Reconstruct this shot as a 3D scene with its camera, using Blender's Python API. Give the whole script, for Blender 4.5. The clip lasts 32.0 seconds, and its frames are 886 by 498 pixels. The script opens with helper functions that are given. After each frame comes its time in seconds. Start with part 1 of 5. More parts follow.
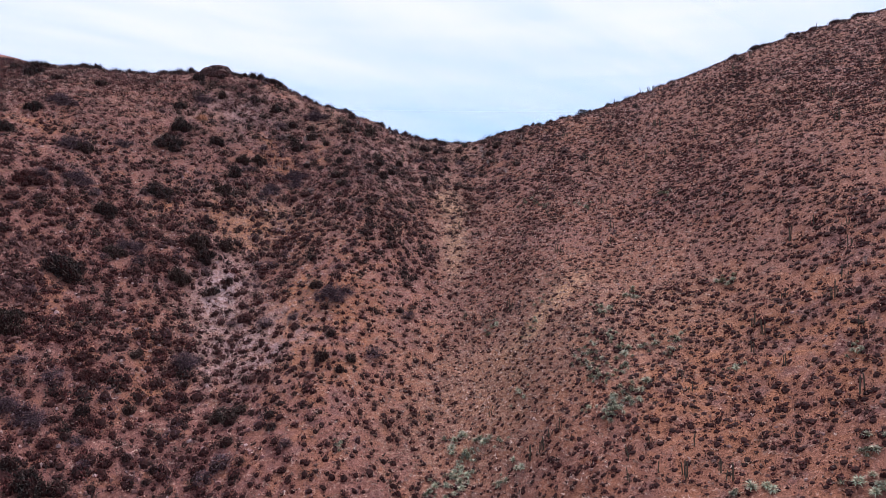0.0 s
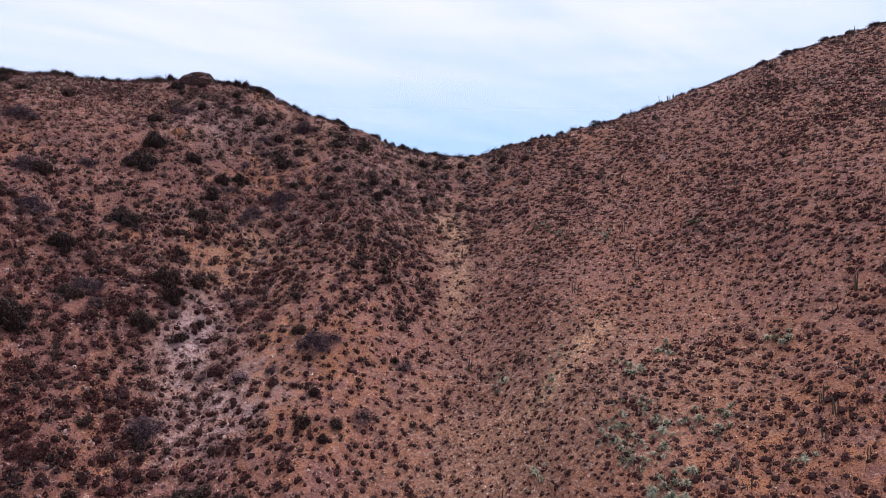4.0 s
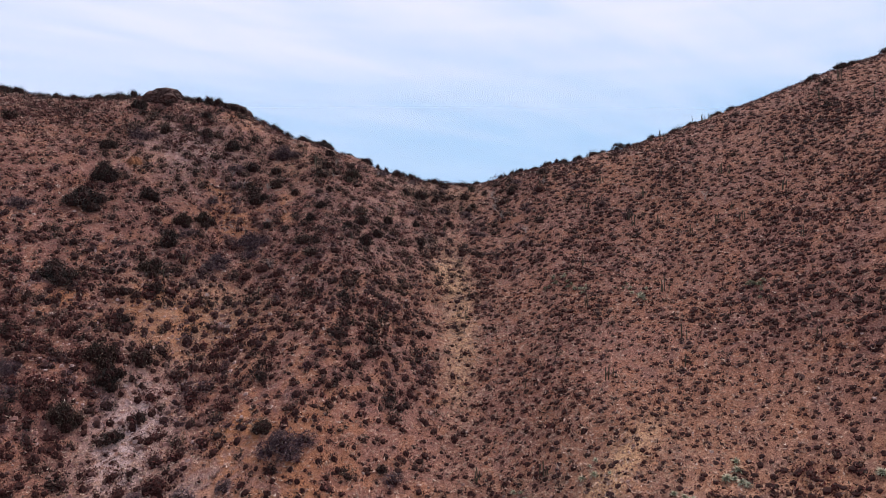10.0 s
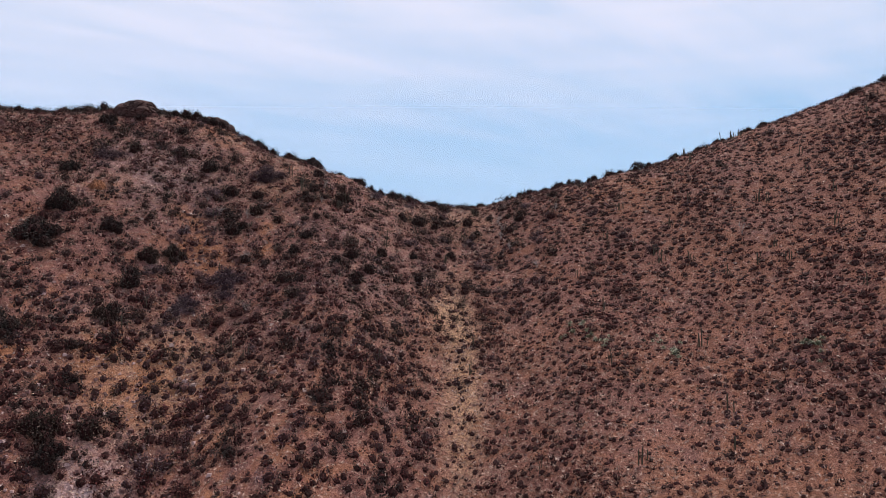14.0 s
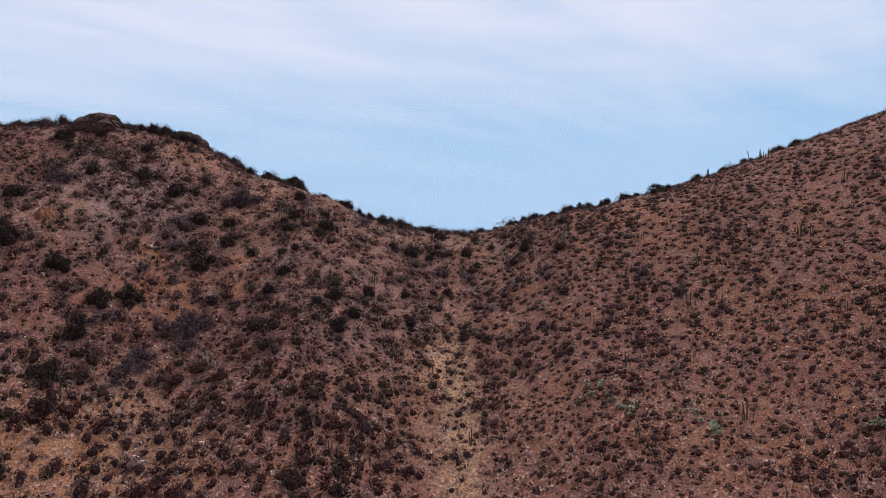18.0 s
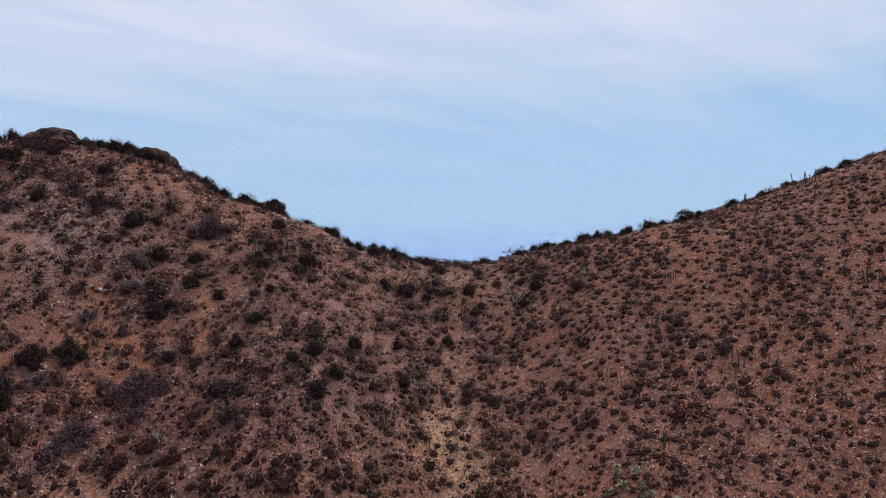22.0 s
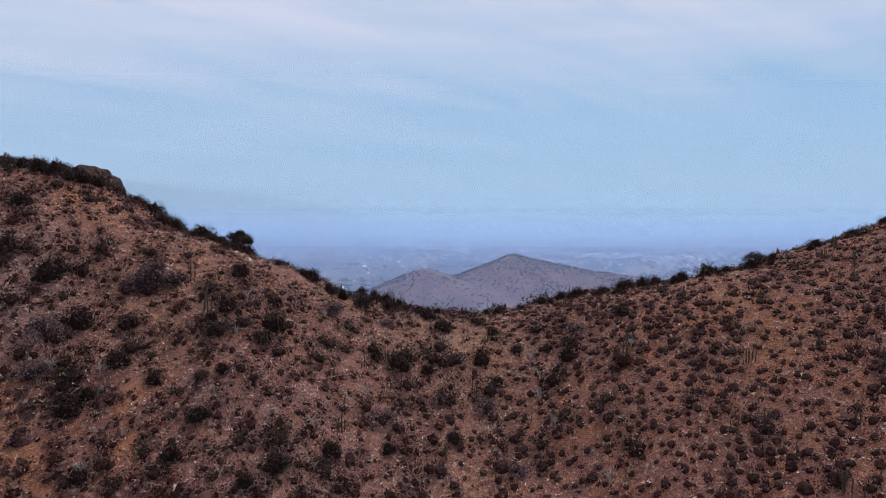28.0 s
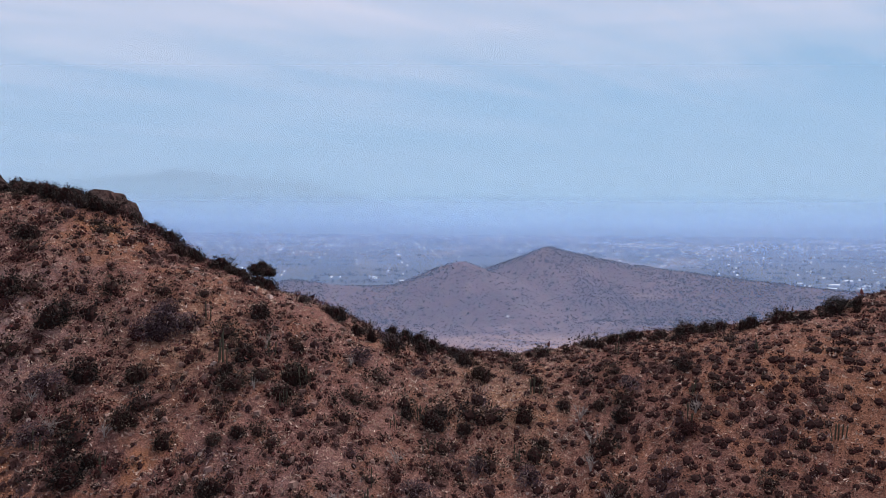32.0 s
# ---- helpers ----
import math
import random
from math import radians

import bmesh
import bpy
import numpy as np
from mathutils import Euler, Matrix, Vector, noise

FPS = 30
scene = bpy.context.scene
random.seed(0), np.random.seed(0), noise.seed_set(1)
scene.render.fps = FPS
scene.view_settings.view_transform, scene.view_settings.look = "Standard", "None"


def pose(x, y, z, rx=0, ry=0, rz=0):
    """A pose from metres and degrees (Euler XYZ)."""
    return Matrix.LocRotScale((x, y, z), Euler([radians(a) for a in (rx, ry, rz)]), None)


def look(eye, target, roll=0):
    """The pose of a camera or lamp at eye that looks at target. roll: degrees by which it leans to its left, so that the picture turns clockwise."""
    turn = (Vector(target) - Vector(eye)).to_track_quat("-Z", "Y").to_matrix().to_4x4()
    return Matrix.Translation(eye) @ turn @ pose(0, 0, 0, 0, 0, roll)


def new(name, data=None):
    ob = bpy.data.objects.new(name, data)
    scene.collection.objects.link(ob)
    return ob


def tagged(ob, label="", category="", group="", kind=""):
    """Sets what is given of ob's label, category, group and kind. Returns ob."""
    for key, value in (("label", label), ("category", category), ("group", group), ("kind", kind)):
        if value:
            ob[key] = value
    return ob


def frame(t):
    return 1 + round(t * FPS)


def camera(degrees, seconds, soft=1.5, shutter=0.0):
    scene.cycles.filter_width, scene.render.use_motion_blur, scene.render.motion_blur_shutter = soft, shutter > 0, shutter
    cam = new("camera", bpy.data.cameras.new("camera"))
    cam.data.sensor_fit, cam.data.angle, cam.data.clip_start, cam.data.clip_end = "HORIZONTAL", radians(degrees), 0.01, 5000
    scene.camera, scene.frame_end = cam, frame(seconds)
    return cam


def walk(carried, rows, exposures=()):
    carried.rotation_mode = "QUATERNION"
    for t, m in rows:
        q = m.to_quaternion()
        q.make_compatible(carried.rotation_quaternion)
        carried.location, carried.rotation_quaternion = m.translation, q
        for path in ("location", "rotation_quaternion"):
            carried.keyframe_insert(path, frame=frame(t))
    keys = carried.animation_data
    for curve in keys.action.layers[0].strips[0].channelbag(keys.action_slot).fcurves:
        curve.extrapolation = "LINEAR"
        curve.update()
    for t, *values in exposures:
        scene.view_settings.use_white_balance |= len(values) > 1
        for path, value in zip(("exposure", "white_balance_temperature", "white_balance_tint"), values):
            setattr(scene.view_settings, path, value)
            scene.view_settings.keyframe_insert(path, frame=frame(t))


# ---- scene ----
cam = camera(66.6, 32.0, soft=0.3)
METRES, EYE, TILT, LEAN, TURN = 120.0, 0.0, 0.8, 0.0, 0.0
ROWS = [
    (0.0, 0.0, 0.0, 0.0, 0.0, 0.0, -0.0),
    (0.5, -0.001, 0.0156, 0.0065, -0.03, -0.03, -0.03),
    (1.0, -0.0011, 0.0313, 0.013, -0.01, -0.07, -0.02),
    (1.5, -0.0003, 0.0474, 0.0199, 0.05, -0.15, 0.03),
    (2.0, -0.0009, 0.0629, 0.0266, 0.03, -0.17, 0.0),
    (2.5, -0.001, 0.0784, 0.0334, 0.03, -0.18, 0.01),
    (3.0, -0.0004, 0.094, 0.0405, 0.07, -0.23, 0.04),
    (3.5, -0.0005, 0.1095, 0.0472, 0.06, -0.22, 0.05),
    (5.5, 0.0002, 0.1711, 0.0737, 0.09, -0.16, 0.13),
    (6.0, -0.0001, 0.186, 0.0805, 0.08, -0.15, 0.12),
    (6.5, 0.0001, 0.2007, 0.0873, 0.09, -0.15, 0.12),
    (7.0, 0.0011, 0.2153, 0.095, 0.14, -0.23, 0.17),
    (7.5, 0.0006, 0.23, 0.1009, 0.13, -0.2, 0.13),
    (8.0, 0.0008, 0.2445, 0.1074, 0.14, -0.25, 0.15),
    (8.5, 0.0019, 0.259, 0.1145, 0.21, -0.36, 0.17),
    (9.0, 0.0012, 0.2738, 0.1202, 0.18, -0.37, 0.17),
    (9.5, 0.0015, 0.2884, 0.1265, 0.2, -0.4, 0.18),
    (10.0, 0.0014, 0.3031, 0.1326, 0.2, -0.39, 0.18),
    (10.5, 0.0016, 0.3178, 0.1392, 0.22, -0.43, 0.17),
    (11.0, 0.0017, 0.3324, 0.1456, 0.25, -0.46, 0.16),
    (11.5, 0.0017, 0.3472, 0.1514, 0.27, -0.45, 0.13),
    (12.0, 0.0018, 0.3618, 0.1577, 0.29, -0.45, 0.12),
    (12.5, 0.0016, 0.3764, 0.1637, 0.29, -0.44, 0.11),
    (13.0, 0.0015, 0.3909, 0.1699, 0.28, -0.43, 0.11),
    (13.5, 0.0013, 0.4052, 0.1761, 0.25, -0.44, 0.12),
    (14.0, 0.0013, 0.4194, 0.1821, 0.25, -0.45, 0.13),
    (14.5, 0.0014, 0.4337, 0.1882, 0.24, -0.46, 0.13),
    (16.5, 0.0022, 0.4893, 0.2114, 0.03, -0.53, 0.12),
    (17.0, 0.002, 0.504, 0.2171, 0.0, -0.54, 0.11),
    (17.5, 0.0018, 0.5187, 0.2234, -0.02, -0.56, 0.11),
    (18.0, 0.0018, 0.5336, 0.2293, -0.04, -0.57, 0.11),
    (18.5, 0.0019, 0.5485, 0.2352, -0.06, -0.59, 0.1),
    (19.0, 0.0017, 0.5637, 0.241, -0.09, -0.61, 0.09),
    (19.5, 0.0018, 0.5787, 0.2468, -0.1, -0.65, 0.1),
    (20.0, 0.0017, 0.594, 0.2526, -0.14, -0.67, 0.09),
    (20.5, 0.0016, 0.6093, 0.2583, -0.15, -0.68, 0.08),
    (21.0, 0.0015, 0.6246, 0.2643, -0.17, -0.73, 0.08),
    (21.5, 0.0017, 0.6398, 0.2702, -0.15, -0.76, 0.09),
    (22.0, 0.0023, 0.6554, 0.2775, -0.1, -0.87, 0.1),
    (22.5, 0.0015, 0.6708, 0.2826, -0.14, -0.82, 0.08),
    (23.0, 0.0016, 0.6863, 0.289, -0.13, -0.87, 0.09),
    (23.5, 0.0007, 0.7016, 0.294, -0.18, -0.8, 0.07),
    (24.0, 0.0007, 0.7171, 0.3001, -0.17, -0.8, 0.08),
    (24.5, 0.0003, 0.7321, 0.306, -0.19, -0.79, 0.08),
    (25.0, 0.0003, 0.7471, 0.3126, -0.15, -0.84, 0.08),
    (25.5, -0.0004, 0.7621, 0.3186, -0.16, -0.84, 0.05),
    (26.0, -0.0011, 0.777, 0.3245, -0.15, -0.83, 0.03),
    (26.5, -0.001, 0.7921, 0.3306, -0.09, -0.86, 0.02),
    (28.5, -0.0014, 0.8522, 0.3561, 0.05, -3.59, -0.05),
    (29.0, -0.0021, 0.8673, 0.3587, 0.02, -3.83, -0.09),
    (29.5, -0.0023, 0.8827, 0.3657, 0.03, -3.92, -0.12),
    (30.0, -0.0028, 0.8957, 0.3726, 0.11, -3.99, -0.18),
    (30.5, -0.003, 0.9032, 0.3794, 0.47, -4.05, -0.2),
    (31.0, -0.0042, 0.906, 0.3855, 1.13, -4.05, -0.22),
    (31.5, -0.0054, 0.9067, 0.3914, 2.47, -4.04, -0.21),
    (32.0, -0.0062, 0.9068, 0.3971, 2.91, -4.04, -0.22),
]
walk(cam, [(t, pose(0, 0, EYE, TILT, LEAN, TURN) @ pose(METRES * x, METRES * y, METRES * z, 90 + pitch, roll, yaw)) for t, x, y, z, yaw, pitch, roll in ROWS],
     exposures=[(0.0, 0.5, 6200, 19), (6.0, 0.41, 6450, 16), (9.0, 0.33, 6600, 13), (14.0, 0.2, 6620, 11.5), (19.0, 0.13, 6600, 9.5), (26.0, -0.03, 6450, 9), (32.0, -0.06, 6450, 11)])

# ---- sky and sun ----
SUN_HIGH, SUN_ROUND = 60.0, 40.0   # elevation; degrees to the right of straight ahead
world = bpy.data.worlds.new("sky")
scene.world = world
world.use_nodes = True


class Net:
    """Short hand for node trees."""

    def __init__(self, tree):
        self.tree = tree
        tree.nodes.clear()

    def add(self, kind, **values):
        n = self.tree.nodes.new(kind)
        for key, value in values.items():
            setattr(n, key, value)
        return n

    def put(self, value, socket):
        if isinstance(value, bpy.types.NodeSocket):
            self.tree.links.new(value, socket)
        elif value is not None:
            if socket.type == "RGBA" and len(value) == 3:
                value = (*value, 1)
            socket.default_value = value

    def maths(self, op, a, b=None, c=None, clamp=False):
        n = self.add("ShaderNodeMath", operation=op, use_clamp=clamp)
        for k, v in enumerate((a, b, c)):
            self.put(v, n.inputs[k])
        return n.outputs[0]

    def mix(self, fac, a, b, how="MIX"):
        n = self.add("ShaderNodeMix", data_type="RGBA", blend_type=how)
        self.put(fac, n.inputs[0]), self.put(a, n.inputs[6]), self.put(b, n.inputs[7])
        return n.outputs[2]

    def span(self, v, a, b, c=0.0, d=1.0, smooth=True):
        n = self.add("ShaderNodeMapRange", interpolation_type="SMOOTHSTEP" if smooth else "LINEAR")
        for k, x in enumerate((v, a, b, c, d)):
            self.put(x, n.inputs[k])
        return n.outputs[0]

    def noise(self, where, scale, detail=4.0, rough=0.6, bend=0.0):
        n = self.add("ShaderNodeTexNoise")
        self.put(where, n.inputs["Vector"])
        for key, v in (("Scale", scale), ("Detail", detail), ("Roughness", rough), ("Distortion", bend)):
            n.inputs[key].default_value = v
        return n.outputs["Fac"]

    def stretch(self, where, size):
        n = self.add("ShaderNodeMapping")
        self.put(where, n.inputs[0])
        n.inputs["Scale"].default_value = size
        return n.outputs[0]


w = Net(world.node_tree)
sky = w.add("ShaderNodeTexSky", sky_type="NISHITA", sun_disc=False, sun_elevation=radians(SUN_HIGH),
            sun_rotation=radians(SUN_ROUND), air_density=1.0, dust_density=2.5, ozone_density=1.5)
way = w.add("ShaderNodeTexCoord").outputs["Generated"]
parts = w.add("ShaderNodeSeparateXYZ")
w.put(way, parts.inputs[0])
up = w.maths("MAXIMUM", parts.outputs[2], 0.0)
lift = w.maths("ADD", up, 0.11)
flat = w.add("ShaderNodeCombineXYZ")
w.put(w.maths("DIVIDE", parts.outputs[0], lift), flat.inputs[0])
w.put(w.maths("DIVIDE", parts.outputs[1], lift), flat.inputs[1])
slant = w.add("ShaderNodeMapping")
w.put(flat.outputs[0], slant.inputs[0])
slant.vector_type = "TEXTURE"
slant.inputs["Rotation"].default_value, slant.inputs["Scale"].default_value = (0, 0, radians(38)), (1.9, 0.5, 1.0)
wisps = w.noise(slant.outputs[0], 1.3, 8.0, 0.62, 0.5)
banks = w.noise(w.stretch(flat.outputs[0], (0.35, 0.75, 1.0)), 0.62, 3.0, 0.5, 0.2)
streak = w.noise(w.stretch(way, (1.2, 1.2, 16.0)), 2.6, 5.0, 0.55, 0.3)
# a veil of high cloud, thicker overhead and to the left, with a clearer band low down
cover = w.maths("ADD", w.span(up, 0.10, 0.36, 0.17, 0.88), w.maths("MULTIPLY", parts.outputs[0], -0.30))
cover = w.maths("ADD", cover, w.maths("MULTIPLY", w.maths("SUBTRACT", wisps, 0.5), 1.5))
cover = w.maths("ADD", cover, w.maths("MULTIPLY", w.maths("SUBTRACT", banks, 0.5), 0.9))
cover = w.maths("ADD", cover, w.maths("MULTIPLY", w.maths("SUBTRACT", streak, 0.5), w.span(up, 0.03, 0.16, 0.0, 0.5)), clamp=True)
blue = w.mix(w.span(up, 0.0, 0.16), (3.75, 5.28, 6.95), (3.05, 5.2, 7.65))
clear = w.mix(0.86, sky.outputs[0], blue)
seen = w.mix(cover, clear, (6.85, 7.2, 8.65))
back = w.add("ShaderNodeBackground")
w.put(seen, back.inputs[0])
back.inputs[1].default_value = 0.1
w.put(back.outputs[0], w.add("ShaderNodeOutputWorld").inputs[0])

sun = new("sun", bpy.data.lights.new("sun", "SUN"))
sun.data.energy, sun.data.angle, sun.data.color = 3.9, radians(3), (1.0, 0.94, 0.88)
a, e = radians(SUN_ROUND), radians(SUN_HIGH)
sun.matrix_world = look((0, 0, 0), (-math.sin(a) * math.cos(e), -math.cos(a) * math.cos(e), -math.sin(e)))
sun.location = (0, 0, 400)


# ---- materials ----
def material(name, colour, rough=0.9, bump=None, strength=0.4, reach=0.2):
    """colour(net, where) gives the colour socket; bump(net, where) a height socket."""
    m = bpy.data.materials.new(name)
    m.use_nodes = True
    n = Net(m.node_tree)
    where = n.add("ShaderNodeTexCoord").outputs["Object"]
    s = n.add("ShaderNodeBsdfPrincipled")
    n.put(colour(n, where), s.inputs["Base Color"])
    s.inputs["Roughness"].default_value = rough
    s.inputs["Specular IOR Level"].default_value = 0.2
    if bump:
        b = n.add("ShaderNodeBump")
        b.inputs["Strength"].default_value, b.inputs["Distance"].default_value = strength, reach
        n.put(bump(n, where), b.inputs["Height"])
        n.put(b.outputs[0], s.inputs["Normal"])
    n.put(s.outputs[0], n.add("ShaderNodeOutputMaterial").inputs[0])
    return m


def leafy(name, dark, light, dry, share=0.15):
    """Leaves and twigs that differ one by one, and plant by plant."""
    def colour(n, where):
        leaf = n.add("ShaderNodeNewGeometry").outputs["Random Per Island"]
        plant = n.add("ShaderNodeObjectInfo").outputs["Random"]
        c = n.mix(n.maths("FRACT", n.maths("MULTIPLY", leaf, 7.3)), dark, light)
        c = n.mix(n.maths("GREATER_THAN", leaf, 1.0 - share), c, dry)
        patch = n.span(n.noise(where, 0.35, 2.0), 0.35, 0.65, 0.7, 1.25)
        c = n.mix(1.0, c, n.mix(n.maths("MULTIPLY", plant, 0.5), (1, 1, 1), (0.75, 0.7, 0.8)), "MULTIPLY")
        grey = n.add("ShaderNodeCombineColor")
        for k in range(3):
            n.put(patch, grey.inputs[k])
        return n.mix(1.0, c, grey.outputs[0], "MULTIPLY")
    return material(name, colour, 0.85)


def soil_colour(n, where):
    cover = n.add("ShaderNodeAttribute", attribute_name="cover")
    kinds = n.add("ShaderNodeSeparateColor")
    n.put(cover.outputs["Color"], kinds.inputs[0])
    broad = n.noise(where, 0.055, 3.0, 0.55, 0.4)
    patch = n.noise(where, 0.28, 5.0, 0.65, 0.6)
    grain = n.noise(where, 2.6, 5.0, 0.75)
    fine = n.noise(where, 9.0, 5.0, 0.85)
    c = n.mix(n.span(broad, 0.38, 0.62), (0.192, 0.083, 0.055), (0.18, 0.081, 0.064))
    # the rocky side is pinker, the smooth one more orange
    place = n.add("ShaderNodeSeparateXYZ")
    n.put(where, place.inputs[0])
    rocky = n.maths("MULTIPLY", n.span(place.outputs[0], 6, -22), n.span(patch, 0.3, 0.6, 1.0, 0.45))
    c = n.mix(rocky, c, (0.158, 0.066, 0.057))
    c = n.mix(n.span(patch, 0.5, 0.62, 0.0, 0.8), c, (0.212, 0.088, 0.053))
    c = n.mix(n.span(patch, 0.46, 0.36, 0.0, 0.7), c, (0.145, 0.069, 0.061))
    c = n.mix(n.span(grain, 0.54, 0.66, 0.0, 0.8), c, (0.44, 0.285, 0.225))
    c = n.mix(n.span(grain, 0.46, 0.34, 0.0, 0.8), c, (0.0646, 0.0258, 0.0224))
    straw = n.maths("MULTIPLY", kinds.outputs[0], n.span(grain, 0.36, 0.58), clamp=True)
    c = n.mix(straw, c, (0.46, 0.285, 0.165))
    scree = n.maths("MULTIPLY", kinds.outputs[1], n.span(n.noise(where, 1.1, 4.0, 0.7), 0.3, 0.6), clamp=True)
    c = n.mix(scree, c, (0.46, 0.355, 0.355))
    c = n.mix(n.maths("MULTIPLY", kinds.outputs[2], n.span(patch, 0.35, 0.6)), c, (0.304, 0.129, 0.0624))
    # darker brown ground in patches, where the cover's alpha is high
    dark_ground = n.maths("MULTIPLY", cover.outputs["Alpha"], n.span(n.noise(where, 0.9, 5.0, 0.7), 0.3, 0.62, 0.0, 0.4))
    c = n.mix(dark_ground, c, (0.115, 0.05, 0.04))
    speck = n.mix(n.span(fine, 0.34, 0.66), (0.34, 0.325, 0.32), (1.72, 1.69, 1.67))
    return n.mix(1.0, c, speck, "MULTIPLY")


def soil_bump(n, where):
    return n.maths("ADD", n.noise(where, 1.6, 6.0, 0.7), n.maths("MULTIPLY", n.noise(where, 7.0, 3.0, 0.7), 0.4))


def scrub_colour(n, where):
    c = n.mix(n.span(n.noise(where, 0.012, 4.0, 0.6, 0.5), 0.35, 0.65), (0.08, 0.042, 0.046), (0.13, 0.07, 0.07))
    c = n.mix(n.span(n.noise(where, 0.12, 4.0, 0.7), 0.45, 0.62, 0.0, 0.7), c, (0.085, 0.075, 0.06))
    c = n.mix(n.span(n.noise(where, 0.03, 3.0, 0.6), 0.58, 0.7, 0.0, 0.8), c, (0.2, 0.125, 0.11))
    foot = n.add("ShaderNodeSeparateXYZ")
    n.put(where, foot.inputs[0])
    bare = n.maths("MULTIPLY", n.span(foot.outputs[1], 660, 600), n.span(n.noise(n.stretch(where, (1 / 130, 1 / 45, 0)), 1.0, 4.0, 0.65), 0.42, 0.55))
    return n.mix(bare, c, (0.26, 0.155, 0.125))


def field_colour(n, where):
    cells = n.add("ShaderNodeTexVoronoi", distance="CHEBYCHEV")
    n.put(n.stretch(where, (1 / 95, 1 / 210, 0)), cells.inputs["Vector"])
    cells.inputs["Scale"].default_value = 1.0
    hue = n.add("ShaderNodeSeparateColor")
    n.put(cells.outputs["Color"], hue.inputs[0])
    c = n.mix(hue.outputs[0], (0.034, 0.042, 0.046), (0.085, 0.08, 0.075))
    c = n.mix(n.maths("GREATER_THAN", hue.outputs[1], 0.84), c, (0.17, 0.135, 0.115))
    c = n.mix(n.maths("LESS_THAN", hue.outputs[2], 0.22), c, (0.03, 0.042, 0.04))
    c = n.mix(n.span(n.noise(where, 0.02, 4.0, 0.7), 0.4, 0.65, 0.0, 0.6), c, (0.05, 0.05, 0.052))
    lines = n.noise(n.stretch(where, (1 / 160, 1 / 26, 0)), 1.0, 3.0, 0.6)
    c = n.mix(n.span(lines, 0.56, 0.68, 0.0, 0.8), c, (0.13, 0.115, 0.105))
    return n.mix(n.span(lines, 0.44, 0.34, 0.0, 0.8), c, (0.028, 0.036, 0.036))


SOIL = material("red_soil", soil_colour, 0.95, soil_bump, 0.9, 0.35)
SCRUB = material("scrub_land", scrub_colour, 0.95, lambda n, q: n.noise(q, 0.25, 4.0, 0.7), 0.8, 1.5)
FIELD = material("farm_land", field_colour, 0.95)


def rock_colour(n, where):
    c = n.mix(n.span(n.noise(where, 0.5, 5.0, 0.65, 0.5), 0.35, 0.65), (0.040, 0.022, 0.020), (0.085, 0.044, 0.038))
    c = n.mix(n.span(n.noise(where, 2.5, 4.0, 0.7), 0.58, 0.72), c, (0.16, 0.095, 0.082))
    return n.mix(n.span(n.noise(where, 0.9, 6.0, 0.75, 1.2), 0.5, 0.38), c, (0.035, 0.02, 0.018))


def crag_colour(n, where):
    c = n.mix(n.span(n.noise(where, 0.7, 5.0, 0.7, 0.6), 0.35, 0.65), (0.13, 0.058, 0.05), (0.22, 0.11, 0.095))
    c = n.mix(n.span(n.noise(where, 3.5, 5.0, 0.8), 0.55, 0.7), c, (0.33, 0.2, 0.175))
    return n.mix(n.span(n.noise(where, 2.2, 6.0, 0.8, 1.5), 0.48, 0.38), c, (0.03, 0.016, 0.015))


CRAG = material("broken_red_rock", crag_colour, 0.95, lambda n, q: n.noise(q, 3.0, 7.0, 0.8, 0.5), 1.0, 0.6)
ROCK = material("weathered_rock", rock_colour, 0.92, lambda n, q: n.noise(q, 1.8, 7.0, 0.72, 0.4), 1.0, 0.5)
ORANGE_ROCK = material("orange_rock", lambda n, q: n.mix(n.span(n.noise(q, 1.4, 6.0, 0.75, 0.8), 0.35, 0.65), (0.11, 0.045, 0.026), (0.30, 0.125, 0.06)), 0.95, lambda n, q: n.noise(q, 2.0, 7.0, 0.75, 0.5), 1.0, 0.5)
DARK_LEAF = leafy("dark_leaves", (0.008, 0.0066, 0.006), (0.038, 0.03, 0.026), (0.12, 0.088, 0.072), 0.12)
BROWN_LEAF = leafy("brown_leaves", (0.015, 0.0042, 0.0040), (0.125, 0.034, 0.030), (0.22, 0.115, 0.095), 0.1)
GREY_TWIG = leafy("grey_twigs", (0.034, 0.019, 0.025), (0.11, 0.066, 0.08), (0.27, 0.2, 0.195), 0.13)
DEAD_TWIG = leafy("dead_twigs", (0.06, 0.037, 0.04), (0.2, 0.135, 0.14), (0.42, 0.32, 0.29), 0.22)
OLIVE_LEAF = leafy("olive_leaves", (0.012, 0.0085, 0.006), (0.055, 0.039, 0.028), (0.24, 0.17, 0.135), 0.12)
PUYA_LEAF = leafy("silver_green_leaves", (0.16, 0.18, 0.115), (0.40, 0.43, 0.30), (0.5, 0.42, 0.3), 0.15)
STRAW = leafy("dry_grass", (0.30, 0.19, 0.14), (0.57, 0.41, 0.32), (0.66, 0.52, 0.43), 0.12)
BARK = material("bark", lambda n, q: n.mix(n.noise(q, 6.0, 4.0), (0.05, 0.038, 0.032), (0.16, 0.125, 0.105)), 0.95)
PALE_WOOD = material("dead_wood", lambda n, q: n.mix(n.noise(q, 4.0, 4.0), (0.22, 0.18, 0.165), (0.42, 0.36, 0.33)), 0.9)
CACTUS = material("cactus_skin", lambda n, q: n.mix(n.noise(q, 3.0, 4.0, 0.7), (0.036, 0.034, 0.024), (0.095, 0.085, 0.058)), 0.7)
